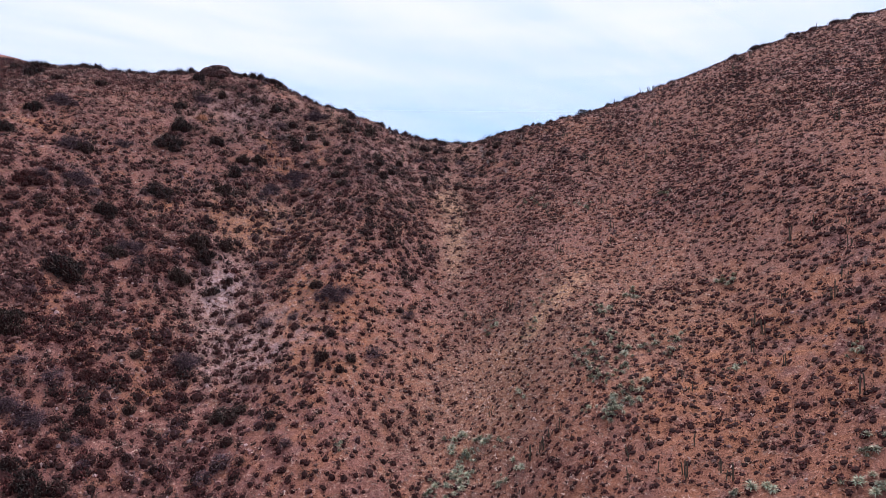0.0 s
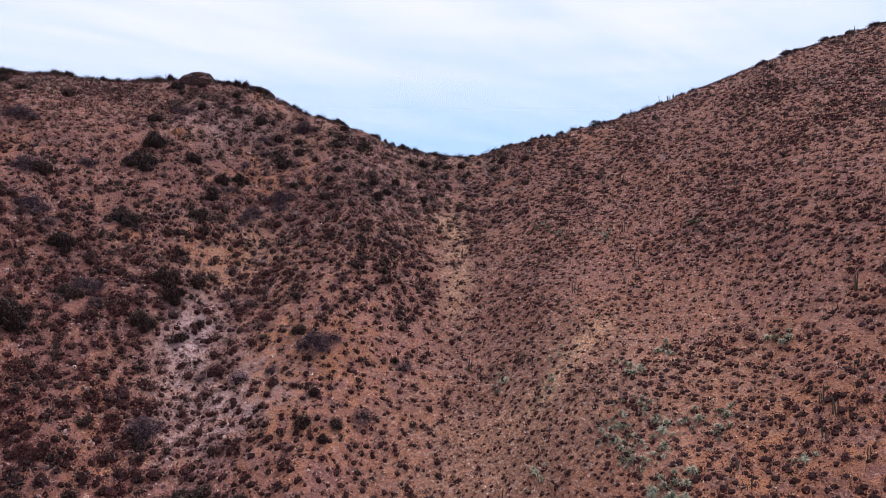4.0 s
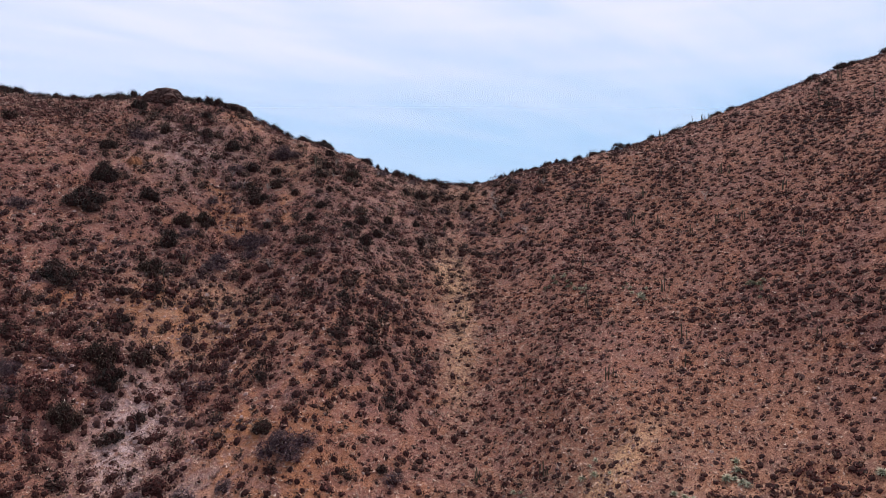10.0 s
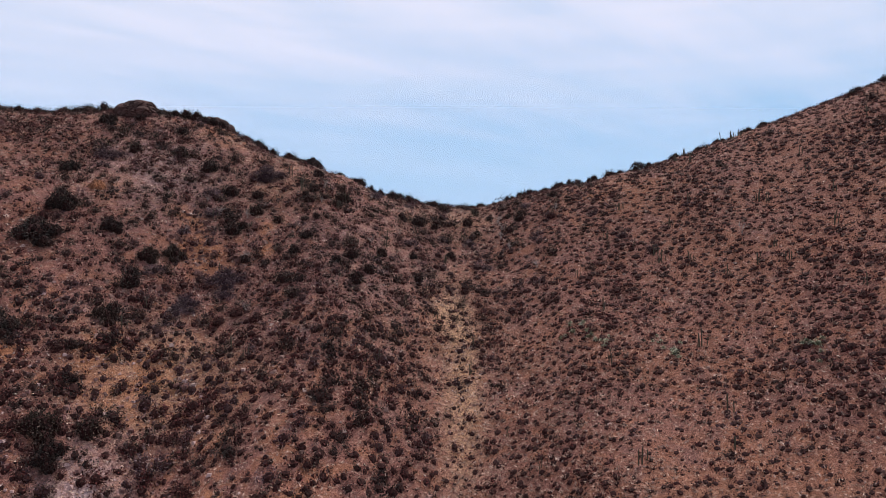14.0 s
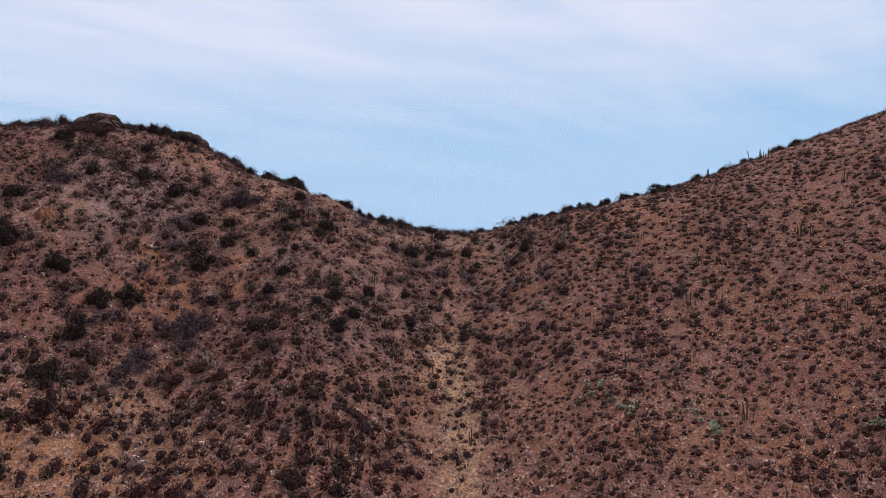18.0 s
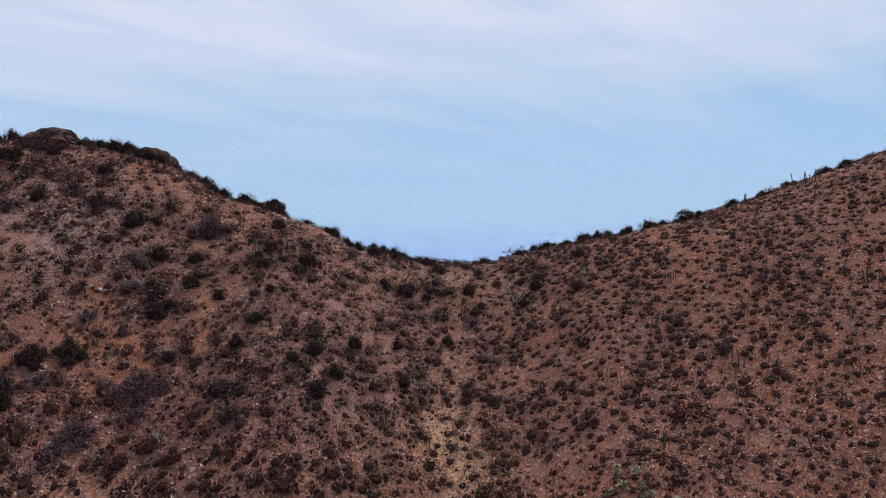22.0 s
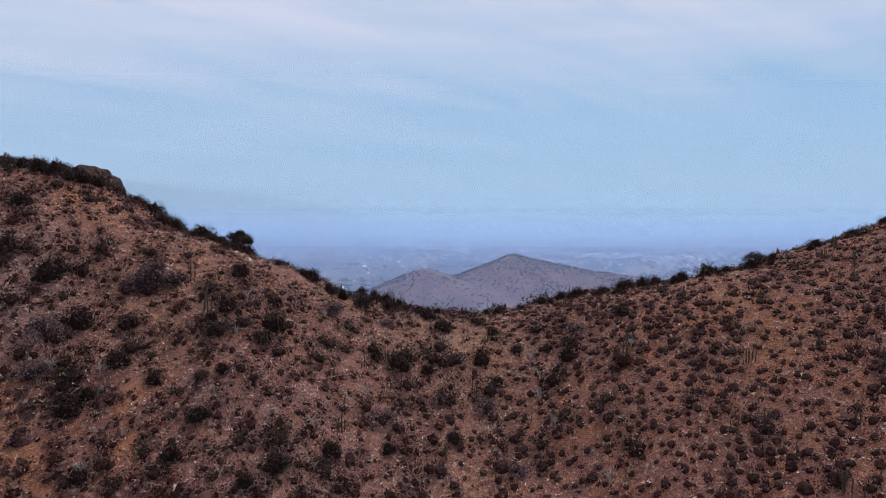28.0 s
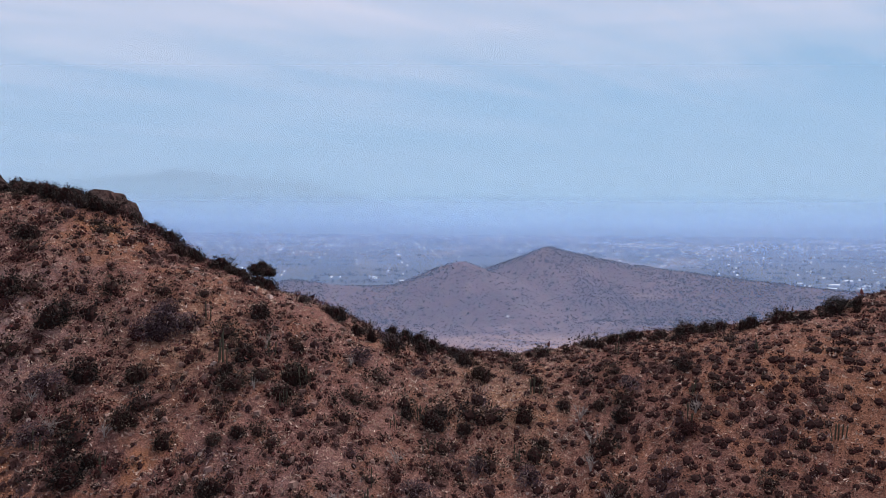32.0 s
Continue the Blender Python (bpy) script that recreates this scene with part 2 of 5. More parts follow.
WALLS = leafy("town_walls", (0.3, 0.29, 0.28), (0.88, 0.87, 0.86), (0.93, 0.93, 0.93), 0.5)
FAR_TREE = leafy("far_trees", (0.012, 0.02, 0.014), (0.035, 0.045, 0.03), (0.05, 0.045, 0.03))
HILL_LEAF = leafy("hill_leaves", (0.016, 0.015, 0.014), (0.045, 0.038, 0.032), (0.09, 0.07, 0.055))
# near-black inner twigs: the shade inside a bush is put into their colour
SHADED_CORE = material("shaded_inner_twigs", lambda n, q: n.mix(n.span(n.noise(q, 5.0, 4.0, 0.8), 0.35, 0.65), (0.008, 0.0025, 0.0023), (0.036, 0.0105, 0.0092)), 0.95)


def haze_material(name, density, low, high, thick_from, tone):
    """Haze put in as a thin tinted scattering sheet, fading in above the ground and thinning out upwards."""
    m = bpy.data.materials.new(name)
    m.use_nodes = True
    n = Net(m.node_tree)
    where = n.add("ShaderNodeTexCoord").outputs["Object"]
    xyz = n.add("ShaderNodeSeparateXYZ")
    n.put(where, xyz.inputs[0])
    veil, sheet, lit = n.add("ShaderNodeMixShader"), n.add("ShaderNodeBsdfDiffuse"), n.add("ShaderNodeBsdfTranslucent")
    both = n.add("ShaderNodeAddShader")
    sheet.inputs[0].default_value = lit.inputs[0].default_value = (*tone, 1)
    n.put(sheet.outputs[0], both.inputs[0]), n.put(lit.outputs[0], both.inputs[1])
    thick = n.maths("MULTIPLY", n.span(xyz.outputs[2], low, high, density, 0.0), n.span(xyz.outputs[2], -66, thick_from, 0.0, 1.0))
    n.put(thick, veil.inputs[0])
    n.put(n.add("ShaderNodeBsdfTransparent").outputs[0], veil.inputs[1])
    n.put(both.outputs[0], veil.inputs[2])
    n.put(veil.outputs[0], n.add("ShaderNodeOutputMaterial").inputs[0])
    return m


# ---- shapes ----
def mesh_of(name, verts, faces, *materials, smooth=False):
    """A mesh from arrays: verts (n, 3), faces (m, 3) or (m, 4)."""
    me = bpy.data.meshes.new(name)
    verts, faces = np.asarray(verts, np.float32), np.asarray(faces, np.int32)
    k = faces.shape[1]
    me.vertices.add(len(verts)), me.loops.add(faces.size), me.polygons.add(len(faces))
    me.vertices.foreach_set("co", verts.ravel())
    me.loops.foreach_set("vertex_index", faces.ravel())
    me.polygons.foreach_set("loop_start", np.arange(0, faces.size, k, dtype=np.int32))
    me.polygons.foreach_set("use_smooth", np.full(len(faces), smooth))
    for m in materials:
        me.materials.append(m)
    me.update(calc_edges=True)
    return me


def part(name, me, parent, label=""):
    """One mesh object under a thing or a part."""
    ob = new(name, me)
    ob.parent = parent
    return tagged(ob, label)


def lattice(ix, iy, seed):
    h = (ix.astype(np.int64) * 374761393 + iy.astype(np.int64) * 668265263 + seed * 1442695041) & 0xFFFFFFFF
    h = ((h ^ (h >> 13)) * 1274126177) & 0xFFFFFFFF
    return ((h ^ (h >> 16)) & 0xFFFF) / 65535.0


def value_noise(x, y, size, seed=0):
    """Smooth noise between 0 and 1."""
    x, y = np.asarray(x, float) / size, np.asarray(y, float) / size
    ix, iy = np.floor(x), np.floor(y)
    u, v = x - ix, y - iy
    u, v = u * u * (3 - 2 * u), v * v * (3 - 2 * v)
    a, b = lattice(ix, iy, seed), lattice(ix + 1, iy, seed)
    c, d = lattice(ix, iy + 1, seed), lattice(ix + 1, iy + 1, seed)
    return (a * (1 - u) + b * u) * (1 - v) + (c * (1 - u) + d * u) * v


def layered(x, y, size, seed=0, octaves=3):
    total = sum(value_noise(x, y, size / 2 ** k, seed + 17 * k) / 2 ** k for k in range(octaves))
    return total / sum(0.5 ** k for k in range(octaves))


# ---- the lie of the land ----
CREST_X = np.array([-150, -107, -85, -66, -50, -36, -20, -6, 6, 20, 36, 55, 80, 110, 150.0])
CREST_Z = np.array([71.5, 57.8, 55.0, 55.3, 53.2, 46.5, 40.5, 35.2, 34.7, 38.0, 41.2, 46.9, 56.5, 64.9, 70.0])
CREST_Y = np.array([226.3, 203.7, 195.3, 192.5, 190.1, 187.8, 185.2, 185.3, 187.3, 184.0, 180.2, 179.0, 174.2, 169.8, 169.8])
SLOPE_X = np.array([-150, -90, -60, -35, -15, 0, 15, 35, 60, 90, 150.0])
STEEP_TOP = np.array([0.47, 0.38, 0.74, 0.81, 0.61, 0.63, 0.65, 0.66, 0.54, 0.54, 0.54])
STEEP_MID = np.array([0.54, 0.65, 0.74, 0.74, 0.71, 0.65, 0.50, 0.50, 0.39, 0.46, 0.56])
STEEP_LOW = np.array([0.55, 0.55, 0.56, 0.59, 0.61, 0.61, 0.52, 0.43, 0.44, 0.52, 0.56])
PLAIN = -65.0


def along(xs, ys, x):
    """A smooth curve through knots."""
    x, m = np.clip(x, xs[0], xs[-1]), np.gradient(ys, xs)
    i = np.clip(np.searchsorted(xs, x) - 1, 0, len(xs) - 2)
    h = xs[i + 1] - xs[i]
    t = (x - xs[i]) / h
    return (1 + 2 * t) * (1 - t) ** 2 * ys[i] + t * (1 - t) ** 2 * h * m[i] + t * t * (3 - 2 * t) * ys[i + 1] + t * t * (t - 1) * h * m[i + 1]


def ramp(v, wide):
    return wide * np.logaddexp(0, v / wide)


def step(v, a, b):
    t = np.clip((v - a) / (b - a), 0, 1)
    return t * t * (3 - 2 * t)


def near_hill(x, y):
    d = along(CREST_X, CREST_Y, x) - y
    top, mid, low = (along(SLOPE_X, s, x) for s in (STEEP_TOP, STEEP_MID, STEEP_LOW))
    fall = top * d + (mid - top) * ramp(d - 35, 7.0) + (low - mid) * ramp(d - 75, 8.0)
    return along(CREST_X, CREST_Z, x) - fall - (0.45 + top) * ramp(-d, 4.0)


# ridges of the far hills: ends and heights, how steep
FAR_RIDGES = [((83, 904, 6), (62, 892, -5), 0.46), ((-18, 808, -4), (12, 770, -20), 0.46), ((83, 904, 6), (190, 905, -15), 0.40),
              ((190, 905, -15), (330, 880, -31), 0.30), ((-18, 808, -4), (-62, 800, -27), 0.42), ((-62, 800, -27), (-125, 800, -30), 0.28),
              ((-125, 800, -30), (-190, 785, -23), 0.26), ((-190, 785, -23), (-300, 800, -50), 0.22), ((330, 880, -31), (520, 850, -48), 0.2),
              ((83, 904, 6), (128, 800, -38), 0.42), ((12, 770, -20), (42, 700, -42), 0.40), ((-18, 808, -4), (-45, 730, -40), 0.4), ((190, 905, -15), (215, 800, -44), 0.3)]


def land(x, y, rough=True):
    x, y = np.broadcast_arrays(np.asarray(x, float), np.asarray(y, float))
    # the plain, with the gentle foot of the hills before it
    z = PLAIN + 17 * step(y, 1000, 560) * step(np.abs(x), 1500, 500) + 3 * layered(x, y, 400, 3)
    # the far hills
    for (x0, y0, z0), (x1, y1, z1), steep in FAR_RIDGES:
        s = np.clip(((x - x0) * (x1 - x0) + (y - y0) * (y1 - y0)) / ((x1 - x0) ** 2 + (y1 - y0) ** 2), 0, 1)
        d = np.hypot(x - x0 - s * (x1 - x0), y - y0 - s * (y1 - y0))
        top = z0 + s * (z1 - z0) - steep * (np.sqrt(d * d + 90) - 9.5) + 5.0 * (layered(x, y, 48, 5) - 0.5) * np.clip(d / 14, 0.25, 1)
        z = ramp(top - z, 1.2) + z
    # the ravine with the saddle
    hill = near_hill(x, y)
    hill = hill - 0.0022 * np.clip(np.abs(x) - 170, 0, 400) ** 2 * 0.5
    behind = -70 + 0.45 * ramp(-70 - y, 20.0)
    behind = np.minimum(behind, 45)
    hill = np.where(y < 60, np.logaddexp(hill / 6, behind / 6) * 6, hill)
    hill = hill - 0.08 * np.clip(-600 - y, 0, 2000)
    z = np.where(hill - z > 30, hill, z + ramp(hill - z, 4.0))
    if rough:
        near = step(np.hypot(x, y - 130), 330, 230)
        left = step(x, 5, -25)
        z = z + near * ((0.9 + 1.3 * left) * (layered(x, y, 14, 1) - 0.5) + 0.8 * (layered(x, y, 3.4, 2, 2) - 0.5))
    return z


def graded(fine, mid, far):
    """Grid lines: fine steps within (a, b), wider ones to (c, d), then growing to the horizon."""
    (a, b, s), (c, d, m) = fine, mid
    parts_ = [np.arange(a, b, s)]
    up_ = list(np.arange(b, d, m)) if d > b else [b]
    down = list(np.arange(a - m, c, -m)) if c < a else [a - m]
    while up_[-1] < far:
        up_.append(up_[-1] + max(m, 0.13 * (up_[-1] - b)))
    while down[-1] > -far:
        down.append(down[-1] - max(m, 0.13 * (a - down[-1])))
    return np.array(down[::-1] + list(parts_[0]) + up_)


def build_ground():
    xs = graded((-140, 132, 1.1), (-340, 540, 9.0), 6500)
    ys = graded((50, 212, 1.05), (-60, 1060, 9.0), 6500)
    gx, gy = np.meshgrid(xs, ys)
    gz = land(gx, gy)
    nx, ny = len(xs), len(ys)
    i, j = np.meshgrid(np.arange(nx - 1), np.arange(ny - 1))
    a = (j * nx + i).ravel()
    faces = np.stack([a, a + 1, a + 1 + nx, a + nx], 1)
    me = mesh_of("ground", np.stack([gx.ravel(), gy.ravel(), gz.ravel()], 1), faces, SOIL, SCRUB, FIELD, smooth=True)
    cx, cy = gx[:-1, :-1].ravel(), gy[:-1, :-1].ravel()
    slot = np.where(cy > 330, 1, 0)
    edge = 985 + 90 * (layered(cx, cy, 200, 8) - 0.5) + 60 * step(cx, 300, 600) * -3
    slot = np.where((cy > edge) | (np.abs(cx) > 900), 2, slot)
    me.polygons.foreach_set("material_index", slot.astype(np.int32))
    x, y = gx.ravel(), gy.ravel()
    spot = lambda px, py, rx, ry, turn=0.0: np.exp(-(((x - px) * math.cos(turn) + (y - py) * math.sin(turn)) / rx) ** 2 - ((-(x - px) * math.sin(turn) + (y - py) * math.cos(turn)) / ry) ** 2)
    wob = 0.6 + 0.8 * layered(x, y, 9, 21)
    straw = 1.0 * spot(2.3, 140, 2.2, 12) + 0.8 * spot(0.8, 153, 2.5, 6) + 0.1 * spot(-2, 145, 14, 16) + 1.2 * spot(17, 106, 1.6, 7, -0.9) + 0.35 * spot(2, 179, 7, 6) + 0.25 * spot(-36, 112, 9, 8) + 0.5 * spot(-36, 137, 12, 8) + 0.4 * spot(-30, 176, 7, 6) + 0.3 * spot(8, 100, 15, 14) + 0.2 * spot(30, 95, 18, 14)
    scree = spot(-38.5, 119, 4.0, 7) + 0.7 * spot(-30, 107, 8, 7) + 0.4 * spot(-50, 172, 10, 10) + 0.15 * spot(-12, 162, 12, 14)
    bare = spot(-86, 143.5, 7, 2.2) + 0.8 * spot(-26, 119, 4, 4) + 0.8 * spot(-45, 105, 4, 3) + 0.8 * spot(-42, 97, 4, 3) + 0.8 * spot(-61, 106.5, 3, 3) + spot(-56, 133, 4, 1.6) + 0.8 * spot(-39, 136, 9, 5) + 0.9 * spot(-20, 108, 9, 14) + 0.8 * spot(-45, 186, 5, 5) + 0.6 * spot(-58, 163, 3, 4) + 0.7 * spot(38, 78, 18, 12) + 0.5 * spot(30, 172, 10, 6) + 0.2 * spot(-58, 97, 8, 6) + spot(-38.5, 157.5, 5, 2.6) + 0.9 * spot(-28.6, 160, 2.2, 1.8) + 0.9 * spot(-30.3, 164.8, 2, 2) + 0.8 * spot(-42.5, 163, 3, 2)
    # alpha: darker ground, stronger towards the crest and on the lower left
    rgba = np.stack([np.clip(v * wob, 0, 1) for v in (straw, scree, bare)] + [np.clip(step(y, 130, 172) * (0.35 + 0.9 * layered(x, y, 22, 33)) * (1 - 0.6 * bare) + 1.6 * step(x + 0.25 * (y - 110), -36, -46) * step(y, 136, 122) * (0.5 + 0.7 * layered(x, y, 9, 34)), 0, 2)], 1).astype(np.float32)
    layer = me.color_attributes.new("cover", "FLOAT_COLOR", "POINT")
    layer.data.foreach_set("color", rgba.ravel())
    return tagged(new("ground", me), "red-brown stony hillside, saddle and hazy farm plain", "ground", kind="structure")


build_ground()
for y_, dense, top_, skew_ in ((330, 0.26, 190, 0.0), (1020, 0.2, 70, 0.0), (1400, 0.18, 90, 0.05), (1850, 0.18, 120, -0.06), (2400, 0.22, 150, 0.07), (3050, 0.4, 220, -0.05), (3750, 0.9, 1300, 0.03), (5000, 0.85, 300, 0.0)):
    # upright curtains added to stand in for haze, each turned a little; clear at the foot, so that the plain fades bit
    # by bit
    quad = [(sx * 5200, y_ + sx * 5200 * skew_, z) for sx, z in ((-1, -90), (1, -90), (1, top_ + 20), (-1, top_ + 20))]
    veil_ = mesh_of("haze", quad, [(0, 1, 2, 3)], haze_material("painted_haze", dense, -20 if y_ > 3500 else 10, top_, -5 if y_ > 3500 else -48 if y_ > 500 else -20, (0.343, 0.478, 0.555) if y_ > 2800 else (0.262, 0.378, 0.63)))
    tagged(new("haze_sheet", veil_), "upright see-through sheet, tinted bluish to stand in for haze", "haze", kind="structure")


def build_range(name, x0, x1, y0, depth, heights, seed):
    """A far mountain range: a ridge with spurs."""
    nx, ny = 140, 14
    u, v = np.meshgrid(np.linspace(0, 1, nx), np.linspace(0, 1, ny))
    x, y = x0 + u * (x1 - x0), y0 + v * depth
    crest = np.interp(u, np.linspace(0, 1, len(heights)), heights)
    crest = crest + (26 * (layered(x, y * 0 + seed, 260, seed) - 0.5) + 14 * (layered(x, y * 0 + seed, 60, seed + 2) - 0.5)) * step(crest, 0, 60)
    z = PLAIN + (crest - PLAIN) * np.sin(np.pi * np.clip(v * 0.98 + 0.01, 0, 1)) ** 0.9 * (0.9 + 0.2 * (layered(x, y, 160, seed + 1) - 0.5) * (1 - np.abs(2 * v - 1)))
    i, j = np.meshgrid(np.arange(nx - 1), np.arange(ny - 1))
    a = (j * nx + i).ravel()
    me = mesh_of(name, np.stack([x.ravel(), y.ravel(), z.ravel()], 1), np.stack([a, a + 1, a + 1 + nx, a + nx], 1), SCRUB, smooth=True)
    return tagged(new(name, me), "pale blue mountain range far off in haze", "mountain", kind="structure")


build_range("backdrop_mountains", -3300, -350, 3950, 700, (262, 265, 264, 290, 328, 320, 272, 240, 165, -40), 4)
build_range("backdrop_hills", 1500, 2800, 3900, 500, (-60, -10, 40, 70, 90, 80), 9)


# ---- plants ----
rng = np.random.default_rng(11)


def blades(centre, out, length, width, rng):
    """Pointed leaves: one triangle each, from a foot at centre along out."""
    n = len(centre)
    side = np.cross(out, rng.normal(size=(n, 3)))
    side /= np.linalg.norm(side, axis=1, keepdims=True) + 1e-9
    length, width = np.broadcast_to(length, n)[:, None], np.broadcast_to(width, n)[:, None]
    v = np.stack([centre - side * width, centre + side * width, centre + out * length], 1).reshape(-1, 3)
    return v, np.arange(3 * n).reshape(-1, 3)


def foliage(px, py, pz, r, h, count, leaf, rng, slim=0.3, lumps=0.35, lean=None):
    """Leaves of many bushes at once: px, py, pz, r, h are arrays, count leaves each."""
    n = len(px)
    k = np.repeat(np.arange(n), count)
    m = len(k)
    d = rng.normal(size=(m, 3))
    d[:, 2] = np.abs(d[:, 2]) * 0.9 - 0.12
    d /= np.linalg.norm(d, axis=1, keepdims=True)
    # lobes make the outline uneven
    turn = np.arctan2(d[:, 1], d[:, 0])
    phase = rng.uniform(0, 6.28, (n, 3))
    lobe = 1 + lumps * (0.5 * np.sin(2 * turn + phase[k, 0]) + 0.5 * np.sin(3 * turn + phase[k, 1]) + 0.4 * np.sin(5 * turn + 3 * d[:, 2] + phase[k, 2]))
    reach = (rng.uniform(0.25, 1.0, m) ** 0.55) * lobe
    c = d * reach[:, None]
    c = np.stack([px[k] + c[:, 0] * r[k], py[k] + c[:, 1] * r[k], pz[k] + c[:, 2] * h[k]], 1)
    if lean is not None:
        c[:, 2] += lean[0][k] * (c[:, 0] - px[k]) + lean[1][k] * (c[:, 1] - py[k])
    out = d * 0.6 + rng.normal(size=(m, 3)) * 0.65 + np.array([0, 0, 0.15])
    out /= np.linalg.norm(out, axis=1, keepdims=True)
    size = leaf[k] * rng.uniform(0.6, 1.3, m)
    return blades(c, out, size, size * slim, rng)


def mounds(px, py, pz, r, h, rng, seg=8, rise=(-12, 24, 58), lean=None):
    """A solid stand-in for the dense, uneven inside of many bushes: a lumpy dome each."""
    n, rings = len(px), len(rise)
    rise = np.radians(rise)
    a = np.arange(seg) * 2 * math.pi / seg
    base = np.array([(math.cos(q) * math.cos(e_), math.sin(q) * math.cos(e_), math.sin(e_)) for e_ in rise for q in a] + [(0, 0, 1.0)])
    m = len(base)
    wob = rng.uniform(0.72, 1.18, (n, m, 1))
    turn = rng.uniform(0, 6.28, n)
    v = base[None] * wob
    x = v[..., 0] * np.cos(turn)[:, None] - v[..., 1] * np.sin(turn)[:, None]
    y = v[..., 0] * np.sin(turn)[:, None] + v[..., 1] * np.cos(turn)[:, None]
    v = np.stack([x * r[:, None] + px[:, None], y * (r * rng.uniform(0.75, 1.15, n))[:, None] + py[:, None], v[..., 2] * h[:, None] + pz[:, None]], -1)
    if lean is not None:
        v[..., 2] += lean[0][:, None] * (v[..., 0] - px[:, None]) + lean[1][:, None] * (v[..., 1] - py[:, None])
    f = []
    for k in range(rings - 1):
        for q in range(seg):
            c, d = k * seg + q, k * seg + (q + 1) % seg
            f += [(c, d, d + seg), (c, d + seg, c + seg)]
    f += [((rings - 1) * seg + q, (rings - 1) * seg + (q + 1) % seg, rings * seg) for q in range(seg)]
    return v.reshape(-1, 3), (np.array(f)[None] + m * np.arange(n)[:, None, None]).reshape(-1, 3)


def slope_at(x, y):
    """How the ground falls, so that low plants hug it."""
    return 0.5 * (land(x + 0.6, y) - land(x - 0.6, y)), 0.5 * (land(x, y + 0.6) - land(x, y - 0.6))


def tube(path, radii, sides=6, rib=0.0):
    """A closed, tapering tube along a path."""
    path, radii = np.asarray(path, float), np.asarray(radii, float)
    n = len(path)
    t = np.gradient(path, axis=0)
    t /= np.linalg.norm(t, axis=1, keepdims=True)
    ref = np.where(np.abs(t[:, 2:3]) > 0.9, [[1.0, 0, 0]], [[0, 0, 1.0]])
    u = np.cross(t, ref)
    u /= np.linalg.norm(u, axis=1, keepdims=True)
    w_ = np.cross(t, u)
    ang = np.arange(sides) * 2 * math.pi / sides
    rr = radii[:, None] * (1 - rib * (np.arange(sides) % 2))[None]
    v = path[:, None] + (np.cos(ang)[None, :, None] * u[:, None] + np.sin(ang)[None, :, None] * w_[:, None]) * rr[..., None]
    v = np.concatenate([v.reshape(-1, 3), path[-1:] + t[-1:] * radii[-1] * 0.5])
    f = []
    for i in range(n - 1):
        for s in range(sides):
            a, b = i * sides + s, i * sides + (s + 1) % sides
            f += [(a, b, b + sides), (a, b + sides, a + sides)]
    top = (n - 1) * sides
    f += [(top + s, top + (s + 1) % sides, n * sides) for s in range(sides)]
    return v, np.array(f)


def joined(pieces):
    vs, fs, at = [], [], 0
    for v, f in pieces:
        vs.append(v), fs.append(np.asarray(f) + at)
        at += len(v)
    return np.concatenate(vs), np.concatenate(fs)


def stems(n, r, h, thick, rng, fork=2):
    """Bent stems that spread from one foot and fork."""
    out = []
    for _ in range(n):
        a, lean = rng.uniform(0, 6.28), rng.uniform(0.25, 0.9)
        end = np.array([math.cos(a) * r * lean, math.sin(a) * r * lean, h * rng.uniform(0.55, 0.9)])
        mid = end * 0.5 + rng.normal(size=3) * 0.08 * r + np.array([0, 0, 0.08 * h])
        out.append(tube([(0, 0, -0.25), mid * 0.5, mid, end], [thick, thick * 0.8, thick * 0.6, thick * 0.25], 5))
        for _ in range(fork):
            tip = mid + (end - mid) * 0.6 + rng.normal(size=3) * np.array([0.3 * r, 0.3 * r, 0.18 * h])
            out.append(tube([mid, (mid + tip) / 2 + rng.normal(size=3) * 0.03 * r, tip], [thick * 0.5, thick * 0.4, thick * 0.15], 4))
    return joined(out)


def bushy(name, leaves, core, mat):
    """One mesh of leaves over a woody inside, coloured dark for the shade in there."""
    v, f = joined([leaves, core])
    me = mesh_of(name, v, f, mat, SHADED_CORE)
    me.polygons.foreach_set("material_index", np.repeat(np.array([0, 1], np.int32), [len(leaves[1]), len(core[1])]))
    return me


def unit(v):
    return np.array([v], float)


BUSH_KINDS = []   # (foliage mesh, stem meshes), one metre in radius and height
for k_, (mat_, slim_, count_, leaf_) in enumerate([(DARK_LEAF, 0.42, 950, 0.1), (DARK_LEAF, 0.4, 950, 0.105), (OLIVE_LEAF, 0.4, 900, 0.105),
                                                 (GREY_TWIG, 0.16, 1000, 0.16), (BROWN_LEAF, 0.34, 1050, 0.11), (OLIVE_LEAF, 0.3, 950, 0.13)]):
    v_, f_ = foliage(unit(0), unit(0), unit(0), unit(0.92), unit(0.95), count_, unit(leaf_), rng, slim_, 0.2)
    round_, out_ = rng.uniform(0, 6.28, 9), 0.42 * np.sqrt(rng.uniform(0, 1, 9))
    full_ = 0.6 if mat_ is GREY_TWIG else 1.0
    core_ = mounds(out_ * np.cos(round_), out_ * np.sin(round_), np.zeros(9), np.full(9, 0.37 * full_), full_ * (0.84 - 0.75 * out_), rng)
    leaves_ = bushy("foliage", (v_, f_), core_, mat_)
    limbs_ = []
    for _ in range(3):
        v_, f_ = stems(1, 0.8, 0.9, 0.05, rng)
        limbs_.append(mesh_of("stem", v_, f_, BARK))
    BUSH_KINDS.append((leaves_, limbs_))

